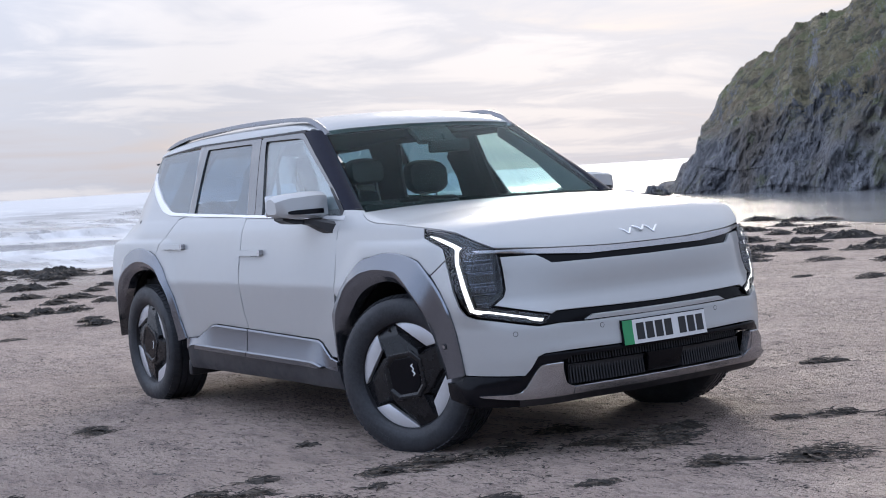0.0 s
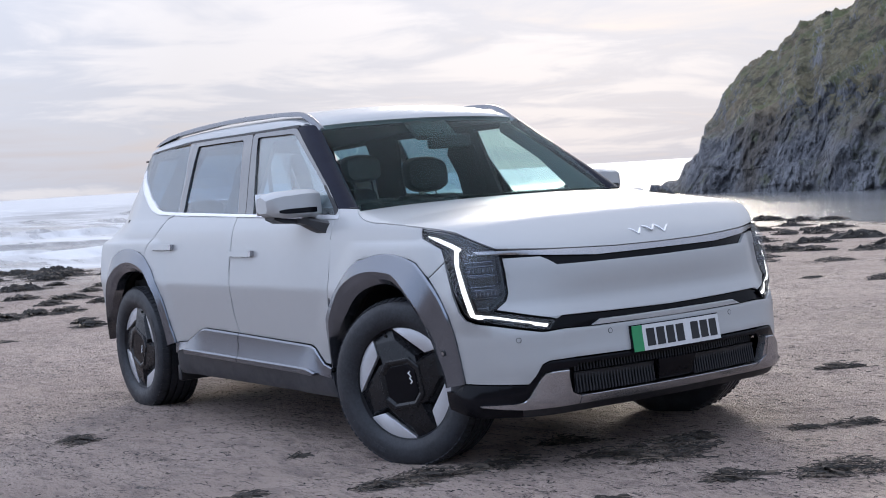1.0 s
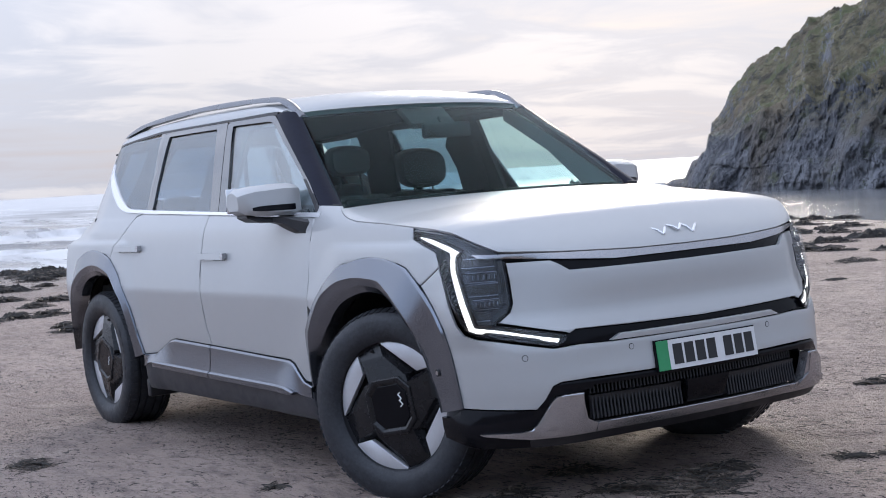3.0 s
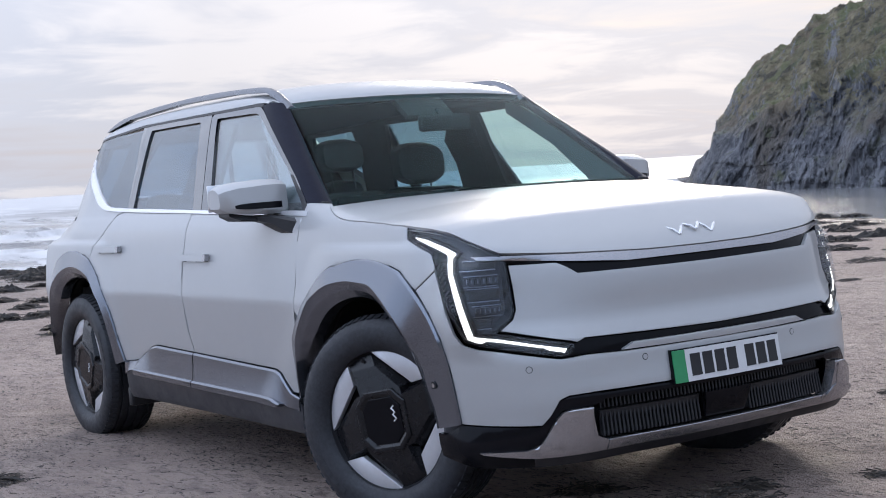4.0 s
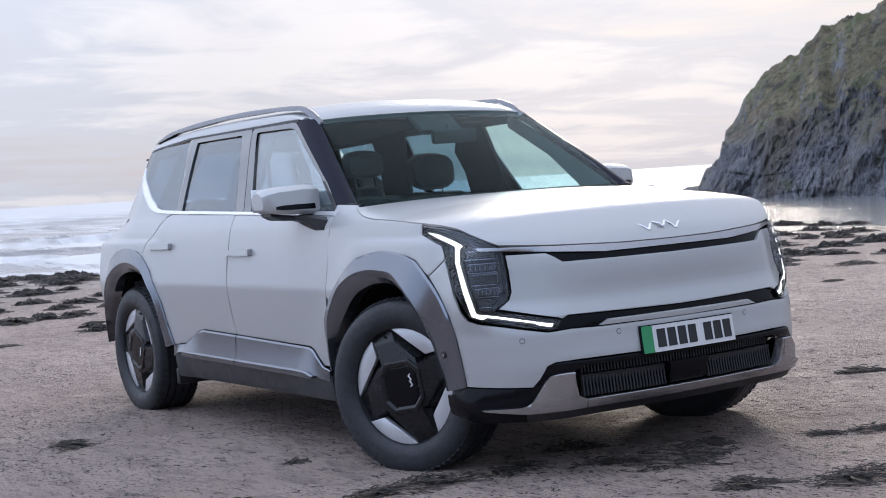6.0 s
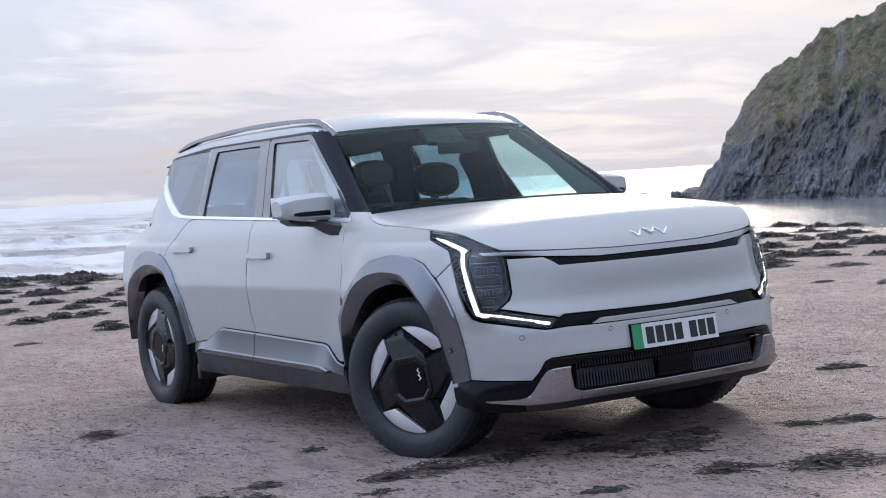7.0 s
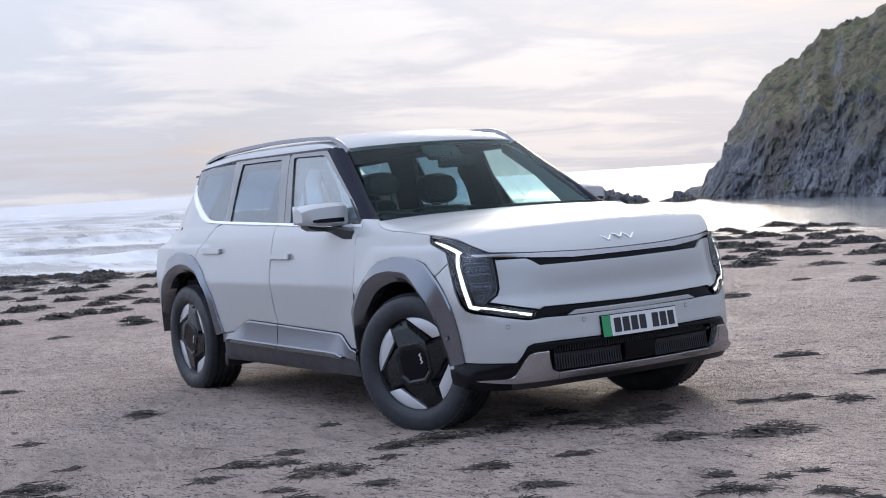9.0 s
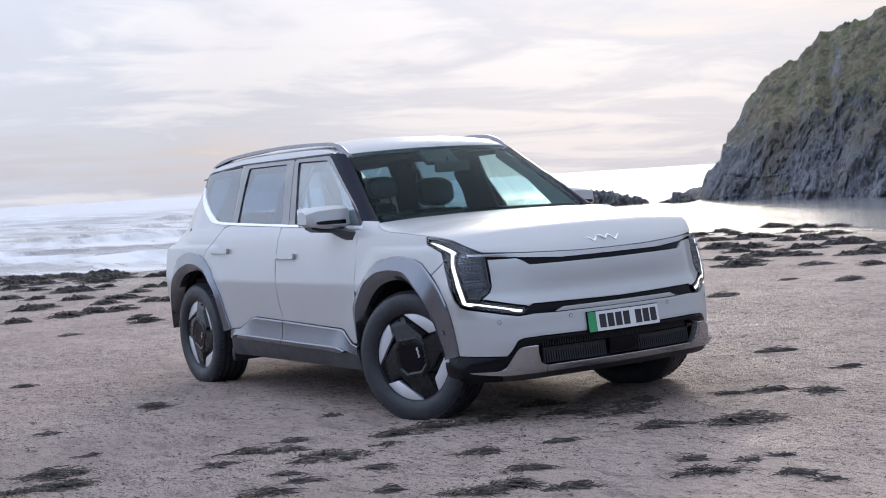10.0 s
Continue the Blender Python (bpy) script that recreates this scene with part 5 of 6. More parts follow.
def build_lamp(side):
    lamp = skin("headlamp", gap(LAMP), LAMP_BODY, car, side, off=-0.045, thick=0.02, roll=0.0, label="headlamp with a lit angular daytime strip")
    inner = shrink(LAMP, 0.007)
    part("bezel", band_bm([[(*p, -0.047) for p in LAMP + LAMP[:1]], [(*p, -0.004) for p in LAMP + LAMP[:1]], [(*p, -0.003) for p in inner + inner[:1]], [(*p, -0.045) for p in inner + inner[:1]]], side, 0.0), BLACK, lamp, "gloss black lamp surround")
    skin("daytime_strip", shrink(DRL_LINE, 0.0025), DRL, lamp, side, off=-0.012, thick=0.004, roll=0.0015, label="lit white daytime strip")
    skin("strip_surround", shrink(DRL_LINE, -0.005), SATIN_BLACK, lamp, side, off=-0.020, thick=0.02, roll=0.0)
    skin("reflector_tray", LENS_BOX, LAMP_BODY, lamp, side, off=-0.036, thick=0.01, roll=0.0)
    # the tray's sloping outer wall
    edge = [(0.872, 0.950), (0.859, 0.857), (0.850, 0.786), (0.860, 0.762), (0.915, 0.718)]
    wall_in = [(0.895, 0.946), (0.884, 0.857), (0.877, 0.792), (0.884, 0.772), (0.925, 0.735)]
    part("tray_wall", band_bm([[(*p, -0.010) for p in edge], [(*q, -0.034) for q in wall_in], [(*q, -0.038) for q in wall_in], [(*p, -0.014) for p in edge]], side), LAMP_BODY, lamp, sharp=20)
    for row, (z, tall) in enumerate(((0.946, 0.010), (0.893, 0.012), (0.846, 0.016), (0.792, 0.012), (0.748, 0.010))):
        u_a = interp([(0.71, 0.966), (0.966, 1.04)], z) - 0.012
        u_b = interp([(0.735, 0.935), (0.772, 0.892), (0.80, 0.886), (0.946, 0.902)], z)
        if row % 2:
            for k in range(6):
                u = u_a - 0.010 - k * (u_a - u_b - 0.018) / 5
                cube = skin("lamp_cube", [(u - 0.0075, z - tall), (u + 0.0075, z - tall), (u + 0.0075, z + tall), (u - 0.0075, z + tall)], LAMP_BODY, lamp, side, off=-0.016, thick=0.018, roll=0.002)
                skin("lamp_chip", [(u - 0.004, z - tall * 0.6), (u + 0.0, z - tall * 0.6), (u + 0.0, z + tall * 0.7), (u - 0.004, z + tall * 0.7)], REFLECTOR, cube, side, off=-0.0145, thick=0.004, roll=0.001)
        else:
            skin("lamp_block", [(u_b + 0.004, z - tall), (u_a - 0.004, z - tall), (u_a - 0.002, z + tall), (u_b + 0.004, z + tall)], SATIN_BLACK, lamp, side, off=-0.018, thick=0.016, roll=0.004)
        for d in (-1, 1):
            zz = z + d * (tall + 0.006)
            skin("lamp_shelf", [(u_b, zz - 0.0018), (u_a, zz - 0.0018), (u_a, zz + 0.0018), (u_b, zz + 0.0018)], REFLECTOR, lamp, side, off=-0.013, thick=0.022, roll=0.0)
    # fine ribs outside the lit strip
    for k in range(15):
        z = 0.735 + k * 0.0165
        u_a, u_b = interp([(0.727, 1.018), (0.808, 1.062), (0.893, 1.104), (0.992, 1.158)], z), interp([(0.690, 0.998), (0.972, 1.092)], z) + 0.006
        if u_a - u_b > 0.012:
            skin("lamp_rib", [(u_b, z - 0.003), (u_a, z - 0.003), (u_a, z + 0.003), (u_b, z + 0.003)], SATIN_BLACK, lamp, side, off=-0.030, thick=0.014, roll=0.0)
    part("lamp_lens", skin_bm(gap(LAMP, 0.001), 0.0, 0.003, side, 0.0), CLEAR, lamp, "clear lamp lens")


def build_mirror(side):
    """Door mirror on a black arm."""
    y = side

    def ring(yy, x0, x1, z0, z1, cut):
        """A section across the mirror: a box whose front leans and whose corners are cut."""
        lean = 0.022
        return [(x0 + cut, y * yy, z0), (x1 - cut * 0.6, y * yy, z0), (x1, y * yy, z0 + cut * 0.7), (x1 - lean * 0.45, y * yy, z1 - cut * 0.95), (x1 - lean - cut * 0.7, y * yy, z1 - cut * 0.25),
                (x1 - lean - cut * 1.8, y * yy, z1), (x0 + cut, y * yy, z1 - 0.004), (x0, y * yy, z1 - cut), (x0, y * yy, z0 + cut)]
    body = [ring(0.872, -0.855, -0.735, 1.178, 1.285, 0.016), ring(0.882, -0.880, -0.700, 1.166, 1.298, 0.022), ring(0.91, -0.885, -0.690, 1.163, 1.305, 0.024), ring(0.98, -0.885, -0.690, 1.163, 1.307, 0.026),
            ring(1.04, -0.885, -0.700, 1.166, 1.304, 0.028), ring(1.09, -0.885, -0.714, 1.170, 1.302, 0.028), ring(1.135, -0.885, -0.736, 1.178, 1.293, 0.028), ring(1.158, -0.882, -0.766, 1.196, 1.276, 0.020)]
    m = part("door_mirror", hull_bm(body), PAINT, car, "pale grey door mirror on a black arm", sharp=30)
    low = [ring(0.90, -0.87, -0.722, 1.138, 1.158, 0.005), ring(1.0, -0.875, -0.715, 1.134, 1.158, 0.005), ring(1.08, -0.875, -0.732, 1.142, 1.168, 0.005), ring(1.12, -0.87, -0.765, 1.162, 1.182, 0.004)]
    part("mirror_lower_shell", hull_bm(low), SATIN_BLACK, m, "black lower shell", sharp=30)
    slot = [(0.915, -0.6885, 0.013), (0.98, -0.6885, 0.013), (1.06, -0.6985, 0.012), (1.09, -0.7125, 0.010), (1.11, -0.722, 0.006)]
    part("mirror_groove", hull_bm([[(x_ + a, y * yy, 1.200 + b * h) for a, b in ((-0.03, -1), (0.0, -1), (-0.002, 1), (-0.03, 1))] for yy, x_, h in slot]), BLACK, m, "dark indicator groove", sharp=30)
    part("mirror_glass", box_bm(-0.889, y * 1.03, 1.24, 0.008, 0.25, 0.11, 0.003), CHROME, m)
    part("mirror_arm", hull_bm([[(x_ + a, y_, z_ + b) for a, b in ((-w, -h * 0.6), (-w * 0.4, -h), (w, -h), (w, h * 0.5), (w * 0.5, h), (-w, h))] for x_, y_, z_, w, h in
                                ((-0.76, y * 1.02, 1.148, 0.045, 0.010), (-0.72, y * 0.985, 1.142, 0.055, 0.018), (-0.66, y * 0.96, 1.122, 0.06, 0.030), (-0.61, y * 0.93, 1.106, 0.065, 0.036), (-0.58, y * 0.88, 1.104, 0.06, 0.036))]), SATIN_BLACK, m, "black mirror arm", sharp=30)


def lathe_bm(profile, n=64):
    """Turned about the y axis: profile of (radius, y)."""
    bm = bmesh.new()
    rings = [[bm.verts.new((r * math.cos(2 * math.pi * k / n), y, r * math.sin(2 * math.pi * k / n))) for k in range(n)] for r, y in profile]
    for a, b in zip(rings, rings[1:]):
        for k in range(n):
            bm.faces.new((a[k], a[(k + 1) % n], b[(k + 1) % n], b[k]))
    return bm


def plate_bm(pts, y0, y1, bevel=0.004):
    """A flat piece in the wheel's plane, from depth y0 out to y1, with chamfered front edges."""
    bm = bmesh.new()
    f = bm.faces.new([bm.verts.new((x, y0, z)) for x, z in pts])
    made = bmesh.ops.extrude_face_region(bm, geom=[f])
    vs = [g for g in made["geom"] if isinstance(g, bmesh.types.BMVert)]
    for v in vs:
        v.co.y = y1
    if bevel:
        es = [e for e in bm.edges if all(abs(v.co.y - y1) < 1e-6 for v in e.verts)]
        bmesh.ops.bevel(bm, geom=es, offset=bevel, segments=2, affect="EDGES", profile=0.5)
    bmesh.ops.triangulate(bm, faces=[f for f in bm.faces if len(f.verts) > 4])
    return bm


def polar(r, deg):
    return r * math.cos(radians(deg)), r * math.sin(radians(deg))


def build_wheel(x, y, steer, phase, flip):
    """A wheel whose outer face looks along -y before it is turned; flip for the other side of the car."""
    prof = [(0.262, -0.115), (0.275, -0.128), (0.29, -0.138), (0.315, -0.142), (0.345, -0.141), (0.368, -0.134), (0.382, -0.122), (0.389, -0.108), (0.3925, -0.09)]
    groove = []
    for g in (-0.072, -0.026, 0.026, 0.072):
        groove += [(0.394, g - 0.007), (0.384, g - 0.005), (0.384, g + 0.005), (0.394, g + 0.007)]
    prof = prof + groove + [(r, -yy) for r, yy in prof[::-1]]
    tyre = lathe_bm(prof, 96)
    w = part("wheel", lathe_bm([(0.001, -0.055), (0.20, -0.055), (0.235, -0.06), (0.255, -0.085), (0.266, -0.112), (0.274, -0.118), (0.274, -0.108), (0.262, -0.07), (0.255, 0.11), (0.001, 0.11)], 72), SATIN_BLACK, car, "black and silver alloy wheel")
    part("tyre", tyre, RUBBER, w, "black rubber tyre dusted with sand")
    # tread blocks round the shoulders
    for s in (-1, 1):
        blocks = bmesh.new()
        for k in range(72):
            a = 2 * math.pi * (k + (0.5 if s > 0 else 0)) / 72
            b = box_bm(0, 0, 0, 0.021, 0.036, 0.014, 0.0, 1)
            bmesh.ops.transform(b, matrix=Matrix.Rotation(a, 4, "Y") @ Matrix.Translation((0, s * 0.106, 0.386)) @ Matrix.Rotation(s * radians(-22), 4, "X"), verts=b.verts[:])
            add_bm(blocks, b)
        tagged(part("shoulder_tread", blocks, RUBBER, w), kind="stuff")
    # raised marks on the sidewall stand for its writing
    for k0 in (20, 200):
        for k in range(7):
            a = k0 + k * 7.5
            pts = [polar(0.325, a), polar(0.325, a + 4.6), polar(0.345, a + 4.6), polar(0.345, a)]
            part("sidewall_mark", plate_bm(pts, -0.138, -0.1432, 0.0), RUBBER, w)
    R = 0.2625
    part("rim_ring", lathe_bm([(R + 0.001, -0.118), (R + 0.004, -0.113), (R - 0.003, -0.088), (R - 0.012, -0.088), (R - 0.002, -0.112)], 72), SATIN_BLACK, w)
    for q in range(4):
        o = -90 * q
        arc = [polar(R, 102 + o - 63 * k / 16) for k in range(17)]
        part("blade", plate_bm(arc + [polar(0.190, 49 + o)], -0.082, -0.107, 0.003), BLADE, w, "machined silver wheel blade")
        # an arm: a raised facet that falls away to the rim, with a deep slot beside the blade
        top = [(*polar(0.228, 128 + o), -0.114), (*polar(0.207, 99 + o), -0.114), (*polar(0.150, 58 + o), -0.121), (*polar(0.128, 40 + o), -0.128), (*polar(0.10, 92 + o), -0.130), (*polar(0.128, 140 + o), -0.128)]
        foot = [(*polar(0.261, 129 + o), -0.098), (*polar(0.261, 103 + o), -0.098), (*polar(0.168, 56 + o), -0.080), (*polar(0.135, 38 + o), -0.075), (*polar(0.09, 92 + o), -0.075), (*polar(0.150, 145 + o), -0.080)]
        bm = bmesh.new()
        tv, fv = [bm.verts.new((x_, y_, z_)) for x_, z_, y_ in top], [bm.verts.new((x_, y_, z_)) for x_, z_, y_ in foot]
        mid_ = bm.verts.new((*polar(0.165, 100 + o), 0.0))
        mid_.co = Vector((mid_.co.x, -0.121, mid_.co.y))
        for k in range(6):
            bm.faces.new((tv[k], tv[(k + 1) % 6], mid_))
            bm.faces.new((fv[k], fv[(k + 1) % 6], tv[(k + 1) % 6], tv[k]))
        part("wheel_arm", bm, WHEEL_BLACK, w, "gloss black wheel arm", sharp=9)

    def octagon(r, y_):
        return [(r * math.cos(radians(54 + 90 * k + d)), y_, r * math.sin(radians(54 + 90 * k + d))) for k in range(4) for d in (-15, 15)]
    part("hub_cover", hull_bm([octagon(0.142, -0.10), octagon(0.132, -0.131), octagon(0.127, -0.134), octagon(0.114, -0.134), octagon(0.100, -0.1265)]), WHEEL_BLACK, w, "octagonal black hub cover", sharp=12)
    part("hub_cap", hull_bm([octagon(0.0995, -0.12), octagon(0.0985, -0.1285), octagon(0.0965, -0.1295)]), BLACK, w, sharp=12)
    part("valve", tube_bm([(*polar(0.243, 112)[:1], -0.09, polar(0.243, 112)[1]), (*polar(0.236, 112)[:1], -0.112, polar(0.236, 112)[1])], 0.006, 8), SATIN_BLACK, w)
    for k in range(5):
        z0 = 0.054 - k * 0.0115
        d = 1 if k % 2 else -1
        part("cap_badge_stroke", tube_bm([(0.052 + 0.003 * (k - 2) - 0.006 * d, -0.1305, z0 + 0.006), (0.052 + 0.003 * (k - 2) + 0.006 * d, -0.1305, z0 - 0.006)], 0.0026, 6), CHROME, w)
    turn = Matrix.Rotation(radians(steer), 4, "Z") @ (Matrix.Rotation(math.pi, 4, "Z") if flip else Matrix())
    w.matrix_local = Matrix.Translation((x, y, 0.371)) @ turn @ Matrix.Rotation(radians(phase), 4, "Y")
    return w


def build_under():
    """Floor, wheel housings and the dark structure behind the panel gaps."""
    half = [(0.0, 0.24), (1.05, 0.24), (1.22, 0.36), (1.26, 0.53), (1.33, 0.68), (1.42, 0.80), (1.52, 0.85), (1.62, 0.86), (1.75, 0.84), (1.86, 0.79), (1.99, 0.69), (2.13, 0.54), (2.16, 0.26), (4.20, 0.26),
            (4.23, 0.60), (4.33, 0.80), (4.49, 0.875), (4.63, 0.888), (4.85, 0.86), (5.0, 0.76), (5.20, 0.62), (5.36, 0.56), (5.9, 0.55), (5.9, 0.98), (5.5, 1.0), (4.5, 1.06), (2.0, 1.10), (1.3, 1.05), (0.9, 0.93), (0.0, 0.90)]
    for side in (-1, 1):
        skin("inner_body", half, DARK, car, side, off=-0.12, thick=0.01, roll=0.0, label="dark structure behind the panels")
    part("floor_pan", box_bm(-1.75, 0, 0.29, 4.0, 1.45, 0.10, 0.03), DARK, car, "dark flat underfloor")
    for x in (0.0, -3.1):
        for side in (-1, 1):
            bm = bmesh.new()
            rings = []
            for yy in (0.52, 0.90):
                rings.append([bm.verts.new((x + 0.455 * math.cos(a), side * yy, 0.40 + 0.47 * math.sin(a))) for a in np.linspace(-0.02, math.pi + 0.02, 33)])
            for k in range(32):
                bm.faces.new((rings[0][k], rings[0][k + 1], rings[1][k + 1], rings[1][k]))
            c = bm.verts.new((x, side * 0.52, 0.40))
            for k in range(32):
                bm.faces.new((rings[0][k], c, rings[0][k + 1]))
            bmesh.ops.solidify(bm, geom=bm.faces[:], thickness=0.006)
            part("wheel_housing", bm, DARK, car, "dark wheel housing")
    for side in (-1, 1):
        part("mud_flap", box_bm(-2.58, side * 0.80, 0.245, 0.05, 0.24, 0.10, 0.012), SATIN_BLACK, car, "black plastic air deflector")


def build_cabin():
    part("dashboard", hull_bm([[(x_, y_, z_) for x_, z_ in ((-0.40, 1.16), (-0.62, 1.175), (-0.92, 1.13), (-0.98, 1.05), (-0.95, 0.80), (-0.40, 0.80))] for y_ in (-0.78, -0.4, 0.0, 0.4, 0.78)]), CABIN, car, "dark dashboard")
    part("screen_panel", box_bm(-0.90, -0.22, 1.15, 0.02, 0.62, 0.11, 0.006, turn=Matrix.Rotation(radians(-14), 4, "Y")), BLACK, car, "long dark dashboard screen")
    ring = [Vector((0, 0.185 * math.cos(a), 0.175 * math.sin(a))) for a in np.linspace(0, 2 * math.pi, 33)]
    tilt = Matrix.Translation((-1.06, -0.38, 1.05)) @ Matrix.Rotation(radians(-24), 4, "Y")
    sw = part("steering_wheel", tube_bm([tilt @ p for p in ring], 0.016, 8), SEAT, car, "black steering wheel")
    hub = box_bm(0, 0, 0, 0.05, 0.20, 0.12, 0.03)
    bmesh.ops.transform(hub, matrix=tilt, verts=hub.verts[:])
    part("hub_pad", hub, SEAT, sw)
    for y_ in (-0.1, 0.1):
        b = box_bm(0, y_, 0, 0.025, 0.16, 0.035, 0.008)
        bmesh.ops.transform(b, matrix=tilt, verts=b.verts[:])
        part("spoke", b, SEAT, sw)
    for name, x, y in (("driver_seat", -1.25, -0.275), ("passenger_seat", -1.58, 0.37), ("rear_seat", -2.42, -0.40), ("rear_seat", -2.42, 0.40), ("rear_seat", -3.2, -0.34), ("rear_seat", -3.2, 0.34)):
        front = "rear" not in name
        low = 0.0 if front else -0.08
        base = part(name, box_bm(x + 0.28, y, 0.72 + low, 0.52, 0.50, 0.17, 0.06, 3), SEAT, car, "black leather seat with a wide headrest")
        lean = Matrix.Rotation(radians(-17), 4, "Y")
        part("backrest", box_bm(x, y, 0.96 + low, 0.15, 0.46, 0.54, 0.06, 3, lean), SEAT, base)
        hz = {"driver_seat": 1.438, "passenger_seat": 1.385}.get(name, 1.26)
        wide, high = {"driver_seat": (0.90, 0.78), "passenger_seat": (1.16, 1.12)}.get(name, (0.9, 0.7))
        rings = []
        for f, w_, h_ in ((-0.055, 0.14 * wide, 0.10 * high), (-0.04, 0.24 * wide, 0.17 * high), (0.0, 0.255 * wide, 0.175 * high), (0.04, 0.235 * wide, 0.155 * high), (0.055, 0.16 * wide, 0.12 * high)):
            rings.append([(x - 0.06 + f - 0.1 * math.sin(a) * h_, y + w_ / 2 * math.copysign(abs(math.cos(a)) ** 0.7, math.cos(a)), hz - 0.03 + h_ / 2 * math.copysign(abs(math.sin(a)) ** 0.7, math.sin(a)) - (0.02 if math.sin(a) < 0 else 0)) for a in np.linspace(0, 2 * math.pi, 25)[:-1]])
        part("headrest", hull_bm(rings), SEAT, base)
        for dy in (-0.06, 0.06):
            part("headrest_post", tube_bm([(x - 0.055, y + dy, hz - 0.11), (x - 0.03, y + dy, hz - 0.20)], 0.005, 8), SATIN_BLACK, base)
    mir = part("interior_mirror", box_bm(-0.86, 0.03, 1.51, 0.04, 0.25, 0.075, 0.015, 3, Matrix.Rotation(radians(-12), 4, "Z")), CABIN, car, "black rear-view mirror")
    part("mirror_stalk", tube_bm([(-0.88, 0.02, 1.545), (-0.90, 0.02, 1.575)], 0.010, 8), CABIN, mir)
    part("sensor_housing", box_bm(-0.99, 0.0, 1.585, 0.16, 0.26, 0.04, 0.015, 2, Matrix.Rotation(radians(38), 4, "Y")), CABIN, car, "black camera housing behind the windscreen")
    part("headlining", patch_bm(*[[Vector((p[0], p[1], p[2])) for p in row] for row in (
        [(-1.10, -0.62, 1.60), (-1.05, 0, 1.615), (-1.10, 0.62, 1.60)], [(-3.6, -0.60, 1.56), (-3.65, 0, 1.58), (-3.6, 0.60, 1.56)],
        [(-1.10, -0.62, 1.60), (-2.2, -0.64, 1.62), (-3.6, -0.60, 1.56)], [(-1.10, 0.62, 1.60), (-2.2, 0.64, 1.62), (-3.6, 0.60, 1.56)])], lambda s, v: (0, 0, 0.02), 12, 16, 0.01), CABIN, car, "dark headlining")
    for side in (-1, 1):
        for outline in ([(3.09, 1.17), (3.097, 1.40), (3.097, 1.64), (3.42, 1.64), (3.41, 1.535), (3.49, 1.46), (3.466, 1.33), (3.50, 1.17)],
                        [(4.0, 1.62), (4.04, 1.53), (4.10, 1.43), (4.20, 1.20), (4.52, 1.20), (4.49, 1.289), (4.41, 1.45), (4.39, 1.60)],
                        [(4.84, 1.60), (4.87, 1.50), (4.80, 1.40), (4.75, 1.22), (5.35, 1.22), (5.30, 1.56)]):
            skin("pillar_trim", outline, CABIN, car, side, off=-0.035, thick=0.03, roll=0.008, label="dark pillar trim")
        skin("roof_cove", [(2.80, 1.585), (3.10, 1.582), (4.0, 1.588), (4.9, 1.565), (4.9, 1.60), (4.0, 1.64), (2.80, 1.64)], CABIN, car, side, off=-0.035, thick=0.03, roll=0.008, label="dark trim along the roof edge")
        # its pale colour also stands for sky reflected in the windscreen
        skin("screen_pillar_trim", [(2.84, 1.562), (2.572, 1.384), (2.416, 1.22), (2.38, 1.17), (2.06, 1.17), (2.25, 1.306), (2.745, 1.60), (2.80, 1.62)], TRIM_LIGHT, car, side, off=-0.045, thick=0.03, roll=0.010, label="pale grey windscreen pillar trim")
        part("seat_belt", hull_bm([[(x_ + a, side * (y_ + b), z_) for a, b in ((-0.023, 0), (0.023, 0), (0.023, 0.003), (-0.023, 0.003))] for x_, y_, z_ in ((-1.60, 0.70, 1.50), (-1.55, 0.72, 1.30), (-1.50, 0.74, 1.05))]), CABIN, car, "black seat belt")
        part("door_lining", box_bm(-1.9, side * 0.84, 1.03, 2.9, 0.06, 0.34, 0.02), CABIN, car, "dark door lining")


build_top()
for s_ in (-1, 1):
    build_side(s_)
    build_lamp(s_)
    build_mirror(s_)
build_nose()
build_wheel(-0.026, -0.818, 22.8, 0.0, False)
build_wheel(-0.026, 0.818, 22.0, 40.0, True)
build_wheel(-3.15, -0.815, 0.0, 34.0, False)
build_wheel(-3.15, 0.815, 0.0, 10.0, True)
build_under()
build_cabin()


# ---- seaweed and rocks ----
def strand(out, x, y, z, heading, length, width, rng):
    """One torn frond: a thin three-sided strip that bends as it lies, added to out (vertices, faces)."""
    verts, faces = out
    bend = rng.uniform(-1.8, 1.8)
    lift = rng.uniform(0.0, 0.6) * width * 2
    px, py, a = x, y, heading
    n, first = 4, len(verts)
    for k in range(n + 1):
        f = k / n
        w = width * (0.35 + 0.65 * math.sin(math.pi * min(f + 0.12, 0.95)))
        h = z + lift * math.sin(math.pi * f) + width * 0.25
        s, c = math.sin(a), math.cos(a)
        verts += [(px - s * w, py + c * w, h - width * 0.3), (px, py, h + width * 0.4), (px + s * w, py - c * w, h - width * 0.3)]
        px, py, a = px + c * length / n, py + s * length / n, a + bend / n
    for k in range(n):
        for i in range(3):
            p, q = first + 3 * k, first + 3 * k + 3
            faces.append((p + i, p + (i + 1) % 3, q + (i + 1) % 3, q + i))
    faces.append((first, first + 1, first + 2))
    faces.append((first + 3 * n + 2, first + 3 * n + 1, first + 3 * n))


def weed_object(name, out, x, y, heading, label, group):
    me = bpy.data.meshes.new(name)
    me.from_pydata(out[0], [], out[1])
    me.materials.append(WEED)
    ob = new(name, me)
    ob.matrix_world = Matrix.Translation((x, y, ground_z(x, y) - 0.003)) @ Matrix.Rotation(heading, 4, "Z")
    return tagged(ob, label, "seaweed", group)


